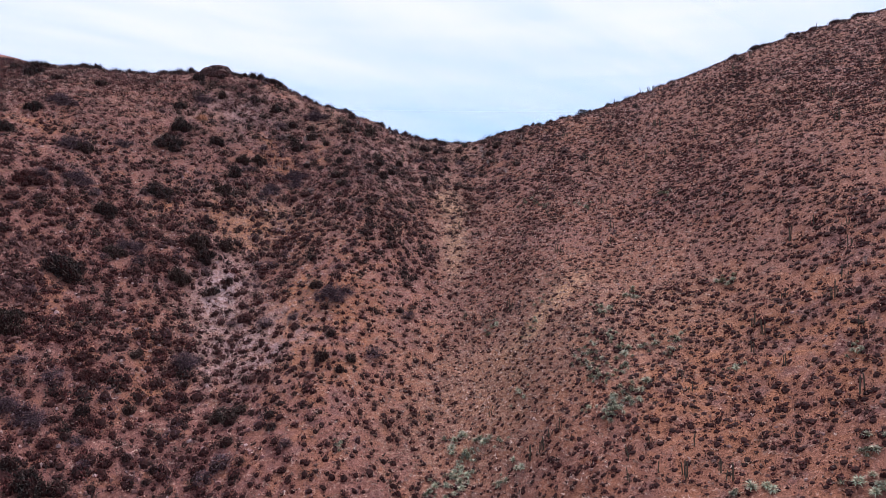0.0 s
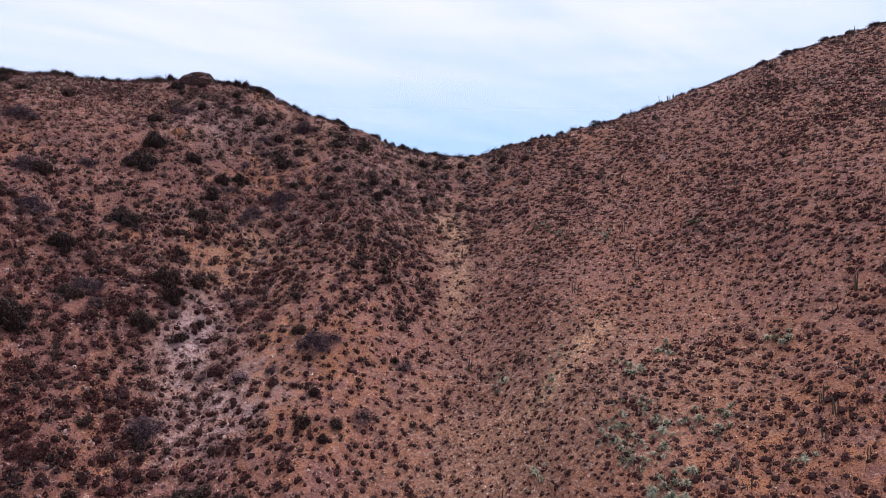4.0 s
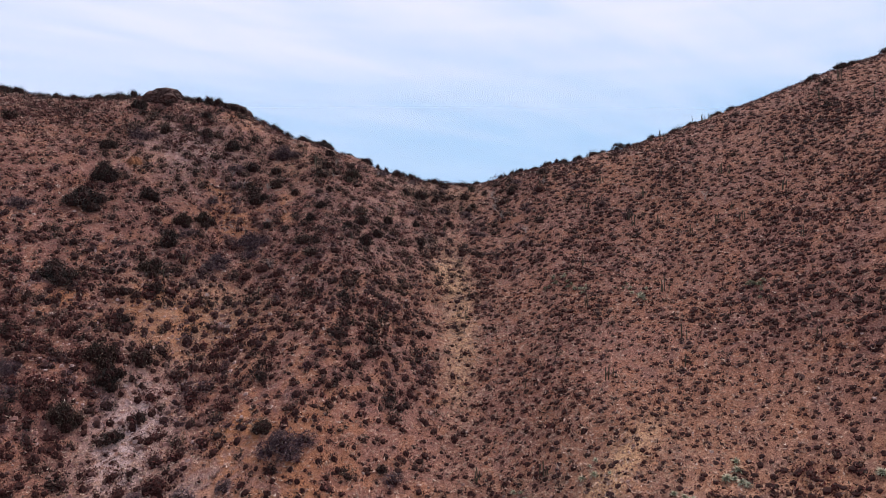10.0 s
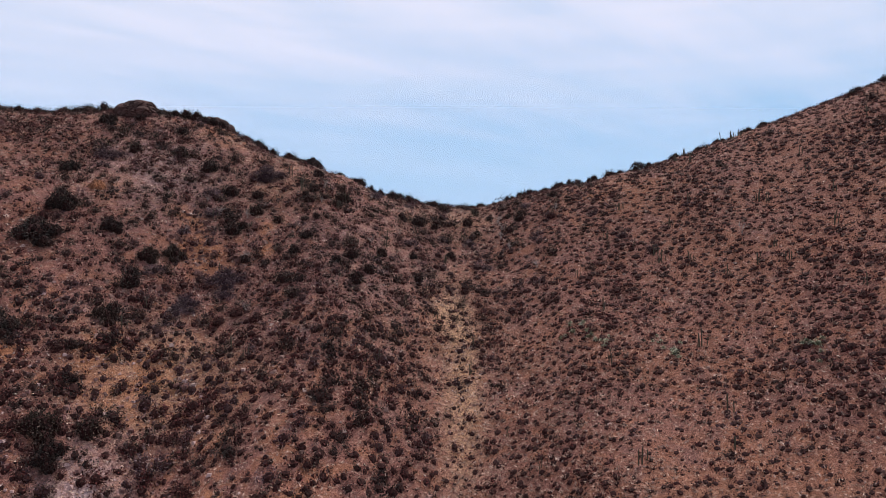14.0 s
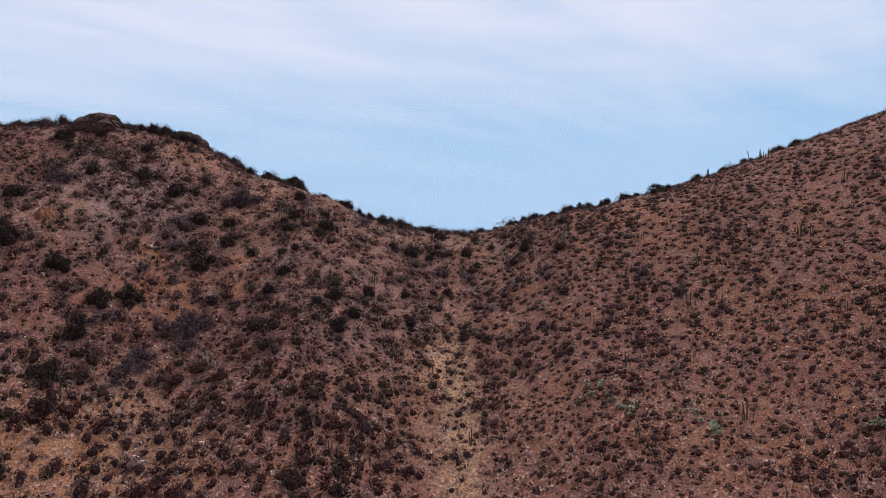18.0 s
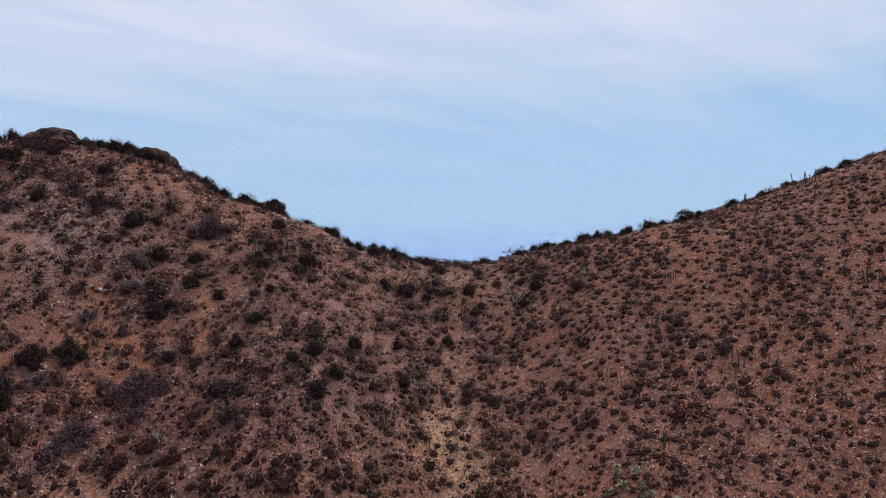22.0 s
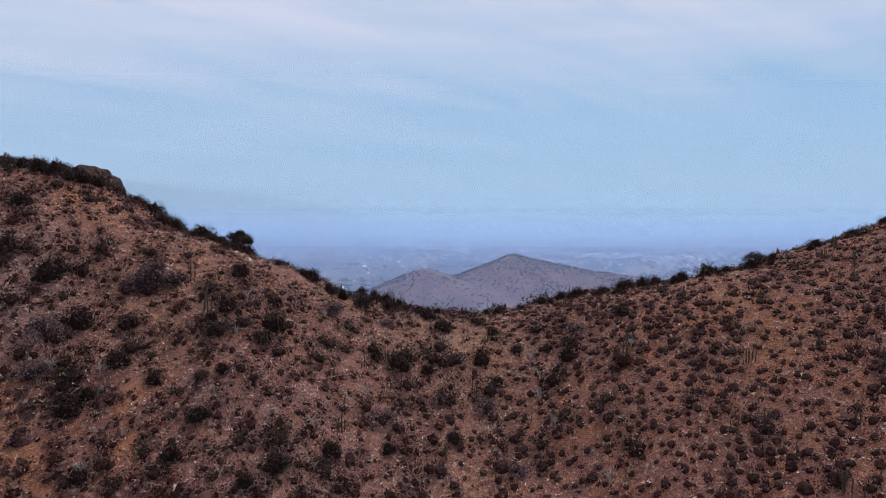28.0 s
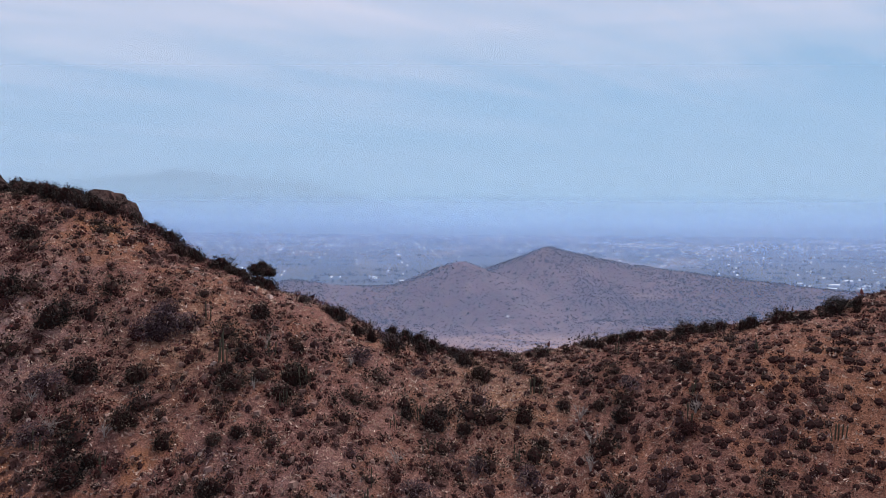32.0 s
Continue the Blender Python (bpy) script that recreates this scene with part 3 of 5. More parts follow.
BUSH_LABELS = ["dark green rounded evergreen bush on the dry slope", "dense dark evergreen bush rooted in red soil", "dull olive bush with small leaves on the slope",
               "bare grey-purple twiggy bush on stony ground", "dry reddish-brown bush on the open slope", "thin olive-brown bush with ragged outline"]


def bush(x, y, r, kind, height=None, heads=()):
    """A bush; heads are further crowns grown together with it: (dx, dy, radius, height, kind)."""
    height = height or r * rng.uniform(0.85, 1.15)
    foot = new("bush")
    foot.location = (x, y, float(land(x, y)) - 0.1)
    for dx, dy, r_, h, k in ((0, 0, r, height, kind), *heads):
        m = Matrix.LocRotScale((dx, dy, float(land(x + dx, y + dy)) - 0.1 - foot.location.z), (Matrix.Rotation(0.3, 3, 'X') @ Matrix.Rotation(rng.uniform(0, 6.28), 3, 'Z')).to_euler(), (r_, r_ * rng.uniform(0.8, 1.1), h))
        part("foliage", BUSH_KINDS[k][0], foot).matrix_basis = m
        for limb in BUSH_KINDS[k][1]:
            part("stem", limb, foot).matrix_basis = m
    return tagged(foot, BUSH_LABELS[kind], "bush", "bushes on the hillside")


DARK_BUSHES_LOW = [(-47.5, 78.1, 2.2), (-45.1, 79.1, 1.4), (-50.9, 79.3, 1.3), (-37, 84.3, 0.7), (-40.2, 85.8, 0.8), (-36.8, 85.9, 0.7), (-29.3, 86.9, 0.8), (-26.1,
    87.1, 0.8), (-47.3, 88.7, 1.3), (-28.9, 90.3, 1.2), (-23.2, 91.3, 0.9), (-42.8, 92.2, 1), (-40, 94, 0.8), (-37, 96.8, 0.8), (-63.5, 97.8, 2.9), (-38,
    99.2, 0.8), (-63.1, 99.7, 1.8), (-15.4, 100.4, 0.9), (-17.8, 107, 1.1), (-62.6, 111.6, 3.4), (-64.8, 112.3, 1.6), (-7.4, 115.8, 0.8), (-40.5, 118.3,
    1.3), (-38.5, 121.3, 1.1), (-43.7, 124.4, 2), (-24.2, 126.3, 1), (-46, 126.6, 2.5), (-63.7, 127.2, 2.4)]
DARK_BUSHES_UPHILL = [(-41.3, 128.2, 1.6), (-46.2, 133, 1.1), (-48, 136.5, 1.1), (-90.1, 138.6, 2), (-44.3, 139.2, 1.5), (-74.6, 140.2, 1.9), (-46, 143.5, 1.2), (-45.8,
    148, 1.7), (-90.6, 148.8, 2.1), (-46.2, 149.4, 1.5), (-13.7, 153, 1.4), (-52.1, 155.6, 1.8), (-12.1, 156.6, 1.2), (-17.2, 156.9, 1), (-61.6, 158,
    2.6), (-32, 158.1, 1.1), (-4.3, 158.7, 1), (-15.1, 159.2, 1.5), (-24.3, 159.3, 1.2), (-10.6, 161.9, 1.2), (-35.4, 162.8, 1.7), (-23, 162.8, 1.3),
    (-5.4, 164.2, 0.9), (-34.3, 164.2, 1), (-28.8, 166.4, 1), (-65.4, 167, 1.8), (0.9, 167, 1), (-22.3, 167.2, 0.9)]
DARK_BUSHES_TOP = [(-33, 167.4, 1.5), (-38.1, 170.1, 1.6), (-98, 171.1, 1.7), (-33.7, 171.7, 1.4), (-25.5, 173, 0.8), (-43.3, 173.6, 1.7), (5.9, 174.2, 0.8), (-57.1,
    174.5, 1.4), (-5.1, 174.5, 1.6), (-7.7, 174.6, 0.9), (-2, 174.6, 0.9), (13.7, 174.8, 1.1), (-24.3, 174.9, 1.3), (-49.1, 175, 1.7), (4.1, 176.7, 1.2),
    (11.9, 176.9, 0.9), (-108.1, 177.6, 2.9), (-19.4, 177.6, 0.9), (20.5, 177.6, 1.1), (8.5, 178, 0.9), (-24.6, 180.8, 1.6), (5.9, 181.6, 0.9), (-51.5,
    182, 1.4), (-66.1, 182.3, 2), (-0.3, 182.3, 1.4), (-10.3, 183.9, 1.2), (-2.2, 184.7, 1.3), (-17.3, 186.7, 1.4)]
OLIVE_BUSHES = [(-45.8, 100.6, 1.1), (-18.3, 102.5, 1.3), (-46, 118.3, 2.1), (-46.4, 142.1, 1.8), (-45.6, 153.4, 1.9), (-42.4, 155.9, 1.9), (-86.7, 170.3, 1.5),
    (-19.4, 171.6, 1.3), (-18.9, 174.1, 1.6)]
GREY_BUSHES_LOW = [(-46.1, 85.1, 1.2), (-51.6, 85.4, 1.5), (-30.3, 85.8, 1.4), (-53.8, 86, 2.4), (-28.4, 87.5, 1.6), (-29.9, 94.6, 2.4), (-39, 102.8, 2.3), (-14.1,
    102.9, 1.2), (-10.9, 105, 1.6), (-6.2, 115, 1.3), (-18.8, 115.7, 2.8), (-22.2, 118.5, 1.4), (-53.6, 118.8, 1.5), (-57.8, 119.1, 2), (-56.5, 121.6,
    2.2), (-69.2, 146.1, 1.9), (-38.6, 146.6, 1.6), (-37.8, 148.1, 2.1), (-22.4, 149.8, 1.4)]
GREY_BUSHES_UPHILL = [(-32.8, 151.1, 1.6), (-44, 151.4, 1.4), (-24.3, 153, 1.6), (-87.2, 154, 3), (-33.7, 154.2, 2.7), (-42.7, 159.9, 1.2), (7.1, 163.9, 1.1), (-39.9,
    164.6, 1.5), (-24.2, 166.5, 0.8), (-6.3, 167, 1.5), (-41.2, 168.5, 1.6), (4.3, 171.1, 1.3), (-24.5, 172.1, 1.6), (-61, 172.3, 2.2), (-22.1, 173.1,
    1.1), (-33.7, 177.1, 3), (15.5, 177.9, 1.2), (-13.4, 179.7, 1.4), (-7.1, 180.6, 1)]
BROWN_BUSHES = [(-44.1, 82.7, 1.1), (-49, 83.5, 1.3), (-42, 84.1, 1.1), (-20.2, 85.2, 0.8), (-20.5, 88.1, 0.9), (-53.4, 92, 1.6), (-58.4, 92.7, 1.4), (-48.7, 94.1,
    1.8), (-50.2, 96.2, 0.9), (-22.3, 100.9, 0.8), (-43.3, 102.8, 1.2), (-20.8, 108.8, 0.9), (-24, 109.7, 1.1), (-29.3, 111.6, 1.7), (-35.1, 112.1, 1),
    (-24.8, 112.2, 1.3), (-33.1, 113.4, 1.6), (-77.4, 120.8, 1.7), (-77.8, 126.3, 2.7), (-76.8, 129.1, 1.8), (-67.3, 129.6, 1.7), (-71.2, 131.7, 2.5),
    (-77.2, 140.6, 3), (-26.9, 146, 1.2), (-32.5, 146.4, 1.3), (-30.2, 147.9, 1.4), (-18.5, 150.1, 1.1), (3, 158.2, 0.9), (19.1, 170.9, 1.2), (-0.7,
    171.4, 1.2)]
BROAD_BUSHES = [(-57.8, 136.6, 3.1), (-61.5, 151.3, 3.9)]
CREST_LEFT = [(-119.3, 188, 2.3, 1.2), (-115.5, 191, 2.7, 1.5), (-113.7, 191.9, 2.7, 1.2), (-108.2, 195.2, 1.9, 1), (-103.2, 193.5, 2.7, 1.3), (-98.6, 191.6, 2.2,
    1.3), (-88.4, 189.8, 1.4, 1.1), (-84.4, 189.6, 1.8, 0.9), (-78.7, 189.4, 2.1, 0.9), (-77.2, 191.6, 1.8, 1.1), (-74.9, 191.5, 1.4, 1.3), (-74.1, 189.9,
    2.5, 0.9), (-71.8, 191.8, 2.1, 1.8), (-59.6, 191.8, 1.6, 1.3), (-58.2, 190.2, 2.1, 0.9), (-57.1, 191.7, 1.6, 1), (-52.1, 191.9, 2, 1), (-50.1, 192.1,
    1.1, 1), (-47.3, 192.6, 2.2, 1.4), (-44.8, 192.8, 1.1, 1.2), (-42.1, 192.4, 1.6, 1), (-39.4, 191.8, 1.7, 1.6), (-35.8, 190.5, 1.6, 1.7), (-32.2,
    189.6, 1.9, 1.6)]
CREST_SADDLE = [(-29.5, 188.8, 1.2, 0.9), (-26.9, 187.9, 1.5, 1.3), (-25.7, 187.8, 1.4, 1.4), (-21.3, 186.9, 1.4, 0.8), (-18.3, 186.8, 1.4, 0.8), (-14.4, 186.6, 1.4,
    0.8), (-11, 186.5, 1.6, 0.9), (-7.2, 186.4, 2.3, 1.6), (-3.3, 187, 1.8, 1.3), (-0.9, 187.6, 1, 0.9), (2.6, 188.3, 1.4, 0.7), (5.5, 188.7, 0.8, 0.9),
    (7.2, 188.6, 1.6, 1.2), (10, 188.4, 1, 0.9), (12.8, 187.7, 1, 0.9), (15.2, 187.1, 1, 1.1), (17.1, 186.6, 1.4, 1.1)]
CREST_RIGHT = [(20.3, 185.5, 1.2, 0.9), (23, 184.7, 1.8, 1.1), (26.2, 184, 1.4, 0.9), (29.3, 183.3, 1.2, 1.3), (32.5, 182.6, 2, 1.5), (37.3, 181.8, 1.4, 0.9), (39.6,
    181.5, 0.8, 0.9), (44.8, 181.3, 1.2, 0.9), (49.2, 181.2, 1, 0.7), (52.7, 180.8, 1, 0.7), (58.4, 180.2, 1.5, 0.9), (61.4, 179.8, 1.5, 1), (75.3, 173.5,
    1.6, 0.8), (80.6, 172.3, 2.3, 1), (88.6, 170.9, 1.7, 0.8), (93.8, 169.9, 1.7, 0.8), (98.9, 168.8, 2.1, 1), (104, 167.8, 2.4, 1)]
CACTI_LOW = [(-26.7, 175.5, 2.16), (-22.3, 176.9, 1.72), (-19.1, 170.8, 1.76), (-18.2, 173.4, 2.45), (-13.6, 152.6, 1.61), (-9.9, 166.1, 2.08), (-6.3,
    174.5, 1.98), (-5.2, 171.4, 1.75), (3, 172.8, 1.85), (5.5, 180.1, 2.2), (6.7, 93.3, 1.77), (14.3, 83.2, 1.82), (16.1, 186.5, 1.91), (19.5, 71.5,
    1.69), (20.2, 74.2, 1.47), (20.4, 153.9, 1.65), (20.7, 174.4, 1.33), (22.4, 70.5, 1.69), (22.7, 74.5, 1.35), (24.7, 68.6, 1.92), (26.6, 71.6,
    1.66), (26.6, 160.5, 1.95), (27.7, 67.5, 1.92)]
CACTI_HIGH = [(29.3, 79.5, 1.44), (29.9, 166.3, 1.73), (30, 156.7, 1.74), (30.6, 123.3, 2.34), (32.1, 153.3, 2.32), (35.8, 158, 1.96), (35.9, 149.6,
    1.81), (37.1, 81.3, 1.81), (38.7, 76.4, 1.81), (39.2, 143.7, 1.74), (42.4, 68, 2.38), (43.6, 86, 1.62), (45.6, 178.6, 1.82),
    (46.1, 144.5, 1.66), (46.4, 75.4, 1.49), (46.4, 141, 1.76), (49, 82.9, 1.78), (49.6, 154.1, 2.18), (54.2, 90.4, 1.59), (54.3, 177.9, 1.87), (55.9,
    178.5, 1.68), (58.3, 161, 1.85), (59.4, 106.2, 1.64)]
PUYAS = [(-13.6, 88.6, 0.78), (-1, 86, 1.22), (1.2, 91.2, 1.43), (2.2, 86.1, 1.37), (5, 90.7, 1.58), (7.7, 82.8, 1.32), (7.9, 109.9, 1.11), (10.6,
    93.2, 1.12), (13.5, 103.6, 1.06), (15.8, 107.5, 1.1), (17.5, 142.6, 1.33), (19.7, 92, 0.95), (20, 139.4, 1.18), (20.2, 87.4, 1.3), (20.6, 82,
    1.3), (22.9, 94, 0.98), (23.2, 82.5, 1.46), (23.6, 100.5, 1.21), (24, 89.4, 1.33), (28.1, 89.4, 1.35), (28.9, 102.8, 1.34), (29.4, 64.6, 1.37),
    (30.9, 88.8, 0.95), (37.1, 60.4, 1.36), (39.8, 62.3, 1.15), (39.8, 95.8, 1.39), (41.9, 126.1, 1.34), (44.3, 73, 0.87)]

TAKEN = []
for zone_, kinds_ in ((DARK_BUSHES_LOW, (0, 1, 0, 2)), (DARK_BUSHES_UPHILL, (0, 1, 0, 2)), (DARK_BUSHES_TOP, (0, 1, 0, 2)), (OLIVE_BUSHES, (2, 5)), (GREY_BUSHES_LOW, (3, 3, 5)), (GREY_BUSHES_UPHILL, (3, 3, 5)), (BROWN_BUSHES, (4, 4, 3)), (BROAD_BUSHES, (0, 1))):
    for x_, y_, r_ in zone_:
        kind_ = int(rng.choice(kinds_))
        low_ = 0.6 if zone_ is BROAD_BUSHES else 0.72 if 3 in kinds_ else 1.0
        r_ *= 1.12
        if r_ > 2.0:
            # a large dark patch is several crowns grown together
            heads_ = []
            for k_ in range(4):
                a_ = 1.57 * k_ + rng.uniform(0, 1.2)
                heads_.append(((0.7 if 3 in kinds_ else 0.5) * r_ * math.cos(a_), 0.4 * r_ * math.sin(a_), r_ * rng.uniform(0.45, 0.6), low_ * r_ * rng.uniform(0.5, 0.75), kind_))
            bush(x_, y_, r_ * 0.72, kind_, low_ * r_ * 0.85, heads_)
        else:
            bush(x_, y_, r_ * 1.05, kind_, low_ * r_ * rng.uniform(0.85, 1.2))
        TAKEN.append((x_, y_, r_))
TAKEN = np.array(TAKEN)

for x_, y_, r_, h_ in CREST_LEFT + CREST_SADDLE + CREST_RIGHT:
    # the dark row of bushes along the ridge
    a_, low_, open_ = rng.choice((-1, 1)), 0.7 if x_ < -68 else 0.3, -25 < x_ < 12
    side_ = [] if open_ else [(a_ * r_ * 0.8, -rng.uniform(0.3, 1.5), r_ * rng.uniform(0.5, 0.7), h_ * rng.uniform(0.6, 0.85) + 0.2, int(rng.choice([0, 1, 2, 5])))]
    bush(x_, y_, r_ * (0.75 if open_ else 1.0), int(rng.choice([0, 0, 1, 1, 2])), h_ + 0.15 if open_ else h_ + low_, side_)
bush(-53.6, 189.4, 1.7, 0, 2.0, [(2.3, -0.3, 1.7, 2.2, 1), (-2.2, 0.1, 1.4, 1.5, 0), (4.2, -0.6, 1.2, 1.7, 0)])
bush(-7.6, 188.8, 1.9, 1, 2.3, [(1.5, -0.1, 1.5, 1.9, 1), (-1.6, 0.1, 1.4, 2.0, 1), (2.9, -0.2, 1.0, 1.3, 0)])
bush(-10.9, 189.0, 1.2, 0, 2.0)
bush(-48.0, 189.6, 1.5, 0, 1.9, [(1.8, 0.2, 1.2, 1.7, 1)])
bush(-61.0, 185.2, 1.3, 0, 1.6)
for x_ in (-14.7, -12.9):
    bush(x_, float(along(CREST_X, CREST_Y, x_)), 0.75, 0, 1.9)


def spread(cell, seed, x0=-140, x1=132, y0=52, y1=212):
    """Jittered places on the slope in view, none behind the crest."""
    g = np.random.default_rng(seed)
    gx, gy = np.meshgrid(np.arange(x0, x1, cell), np.arange(y0, y1, cell))
    x = gx.ravel() + g.uniform(-0.5, 0.5, gx.size) * cell
    y = gy.ravel() + g.uniform(-0.5, 0.5, gx.size) * cell
    keep = (np.abs(x) < 0.68 * y + 5 + np.abs(g.normal(size=len(x))) * 7) & (y > 56 + g.uniform(0, 10, len(x))) & (y < along(CREST_X, CREST_Y, x) + 5 + np.abs(g.normal(size=len(x))) * 5)
    return x[keep], y[keep], g


def clear_of_bushes(x, y, share=0.75):
    ok = np.ones(len(x), bool)
    for bx, by, br in TAKEN:
        ok &= (x - bx) ** 2 + (y - by) ** 2 > (share * br) ** 2
    return ok


def stuff(name, v, f, mat, label, category):
    return tagged(new(name, mesh_of(name, v, f, mat)), label, category, kind="stuff")


def scrub(name, cell, seed, density, size, tall, leaf, count, mats, label, solid=0.54, fine_from=400.0, finer=(1.15, 0.9, 0.92)):
    """Low bushes past counting, split by kind into one object each."""
    x, y, g = spread(cell, seed)
    keep = (g.uniform(size=len(x)) < density(x, y)) & clear_of_bushes(x, y)
    x, y = x[keep], y[keep]
    r = g.uniform(*size, len(x)) * (0.75 + 0.5 * value_noise(x, y, 7, seed)) * (1 + 0.15 * step(y, 125, 160)) * (1 + 0.22 * step(x, 22, 62) * step(y, 158, 136)) * (1 - 0.12 * step(x, 15, 35) * step(y, 150, 165)) 
    h = r * g.uniform(*tall, len(x))
    z = land(x, y) - 0.06
    pick = (g.uniform(size=len(x)) * 0.75 + 0.25 * value_noise(x, y, 12, seed + 3)) * 0.999
    low = 0.0
    coarse, fine = (count, leaf, solid), (int(count * finer[0]), leaf * finer[1], solid * finer[2])
    for mat, share, slim in mats:
        kind = (pick >= low) & (pick < low + share)
        low += share
        for sel, count, leaf, solid in ((kind & (y <= fine_from), *coarse), (kind & (y > fine_from), *fine)):
            if not sel.any():
                continue
            hang = slope_at(x[sel], y[sel])
            leaves = foliage(x[sel], y[sel], z[sel], r[sel], h[sel], count, r[sel] * leaf, g, slim, lean=hang)
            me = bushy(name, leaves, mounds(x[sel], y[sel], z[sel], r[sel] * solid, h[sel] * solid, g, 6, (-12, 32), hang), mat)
            tagged(new(name, me), label, "scrub", kind="stuff")
    return x, y, r


def right_side(x, y):
    return step(x - 0.10 * (y - 150), -6, 9)


def open_strip(x, y):
    """Where the scrub thins out: the gully's bed, the pale diagonal strip, bare orange patches."""
    e_ = lambda px, py, rx, ry, turn=0.0: np.exp(-(((x - px) * math.cos(turn) + (y - py) * math.sin(turn)) / rx) ** 2 - ((-(x - px) * math.sin(turn) + (y - py) * math.cos(turn)) / ry) ** 2)
    total = e_(2.2, 140, 2.4, 11) + 0.8 * e_(0.5, 178, 4, 4) + 0.7 * e_(1.2, 152, 3.0, 6) + 0.9 * e_(17, 106, 1.8, 6, -0.9) + 0.9 * e_(-40, 118, 3, 4) + 0.7 * e_(-34, 114, 5, 5)
    total += 0.8 * e_(-26, 119, 4, 4) + 0.7 * e_(-45, 105, 4, 3) + 0.6 * e_(-42, 97, 4, 3) + 0.7 * e_(-25, 89, 5, 4) + 0.8 * e_(-61, 106.5, 3, 2.5) + 0.8 * e_(-56, 133, 4, 2) + 0.9 * e_(-86, 143.5, 6, 2) + 0.6 * e_(-7, 121, 5, 4)
    total += 0.9 * e_(-38.5, 157.5, 4.5, 2.4) + 0.9 * e_(-28.6, 160, 2, 1.6) + 0.9 * e_(-30.3, 164.8, 1.8, 1.8) + 0.8 * e_(-42.5, 163, 2.6, 1.8)
    return np.clip(total, 0, 1)


gap = lambda x, y, seed, size=8: step(layered(x, y, size, seed), 0.26, 0.5)
scrub("low_scrub", 1.02, 31, lambda x, y: 1.0 * right_side(x, y) * (0.7 + 0.3 * gap(x, y, 41)) * (1 - 0.6 * open_strip(x, y)), (0.48, 0.92), (0.45, 0.75), 0.28, 36,
      [(BROWN_LEAF, 0.7, 0.3), (OLIVE_LEAF, 0.1, 0.3), (GREY_TWIG, 0.20, 0.18)], "low reddish-brown scrub hummocks covering the slope", 0.47, fine_from=148, finer=(1.15, 0.9, 1.12))
scrub("low_scrub", 1.3, 32, lambda x, y: 1.0 * (1 - right_side(x, y)) * (0.55 + 0.45 * gap(x, y, 42)) * (1 - 0.7 * open_strip(x, y)), (0.46, 1.0), (0.75, 1.15), 0.33, 46,
      [(BROWN_LEAF, 0.62, 0.3), (OLIVE_LEAF, 0.12, 0.3), (DARK_LEAF, 0.08, 0.3), (GREY_TWIG, 0.18, 0.16)], "scattered dark brown scrub on the stony slope", fine_from=146, finer=(1.8, 0.72, 0.72))
scrub("small_scrub", 1.2, 33, lambda x, y: 0.42 * np.maximum(step(y, 85, 125), np.exp(-(x / 24) ** 2)) * gap(x, y, 43, 11), (0.24, 0.46), (0.7, 1.0), 0.5, 14,
      [(BROWN_LEAF, 0.5, 0.27), (GREY_TWIG, 0.3, 0.16), (OLIVE_LEAF, 0.2, 0.27)], "small dry bushlets between the larger scrub")

# taller bushes among the low scrub
scrub("tall_scrub", 3.0, 51, lambda x, y: 0.75 * step(y - 28 * right_side(x, y), 112, 132) * step(np.abs(x - 8), 84, 66) * (1 - (0.45 + 0.4 * step(x, 18, 40)) * right_side(x, y)) * (1 - 0.8 * step(y, 176, 184)), (0.8, 1.4), (0.8, 1.15), 0.17, 300,
      [(DARK_LEAF, 0.24, 0.3), (OLIVE_LEAF, 0.28, 0.28), (GREY_TWIG, 0.22, 0.15), (BROWN_LEAF, 0.26, 0.27)], "taller dark bushes among low scrub near the saddle", 0.5)


scrub("tall_scrub", 2.5, 52, lambda x, y: 0.9 * step(x, -18, -36) * step(y, 150, 128) * (0.35 + 0.65 * gap(x, y, 49, 10)), (0.8, 1.5), (0.8, 1.1), 0.22, 170,
      [(DARK_LEAF, 0.22, 0.3), (BROWN_LEAF, 0.5, 0.27), (GREY_TWIG, 0.15, 0.15), (OLIVE_LEAF, 0.13, 0.28)], "dark bushes crowding the lower rocky slope", 0.55)
scrub("tall_scrub", 2.1, 56, lambda x, y: 0.85 * step(x + 0.25 * (y - 110), -36, -45) * step(y, 138, 124) * (0.6 + 0.4 * gap(x, y, 58, 9)) * (1 - 0.8 * open_strip(x, y)), (0.7, 1.3), (0.75, 1.05), 0.24, 110,
      [(BROWN_LEAF, 0.62, 0.27), (DARK_LEAF, 0.2, 0.3), (GREY_TWIG, 0.18, 0.15)], "dense maroon bushes on the lower rocky slope", 0.55)


scrub("tall_scrub", 2.3, 53, lambda x, y: 0.78 * np.exp(-((x + 11) / 18) ** 2 - ((y - 158) / 14) ** 2), (0.6, 1.1), (0.75, 1.05), 0.2, 120,
      [(BROWN_LEAF, 0.4, 0.28), (GREY_TWIG, 0.3, 0.16), (OLIVE_LEAF, 0.3, 0.28)], "maroon and grey bushes crowding below the saddle", 0.5)
scrub("dead_scrub", 1.45, 54, lambda x, y: 0.75 * np.exp(-((x + 18) / 25) ** 4 - ((y - 153) / 19) ** 4) * (0.25 + 0.75 * gap(x, y, 57, 7)) * (1 - open_strip(x, y)), (0.6, 1.15), (0.55, 0.85), 0.26, 70,
      [(DEAD_TWIG, 0.62, 0.1), (BROWN_LEAF, 0.38, 0.22)], "thickets of dead grey twiggy scrub on the stony slope", 0.26)


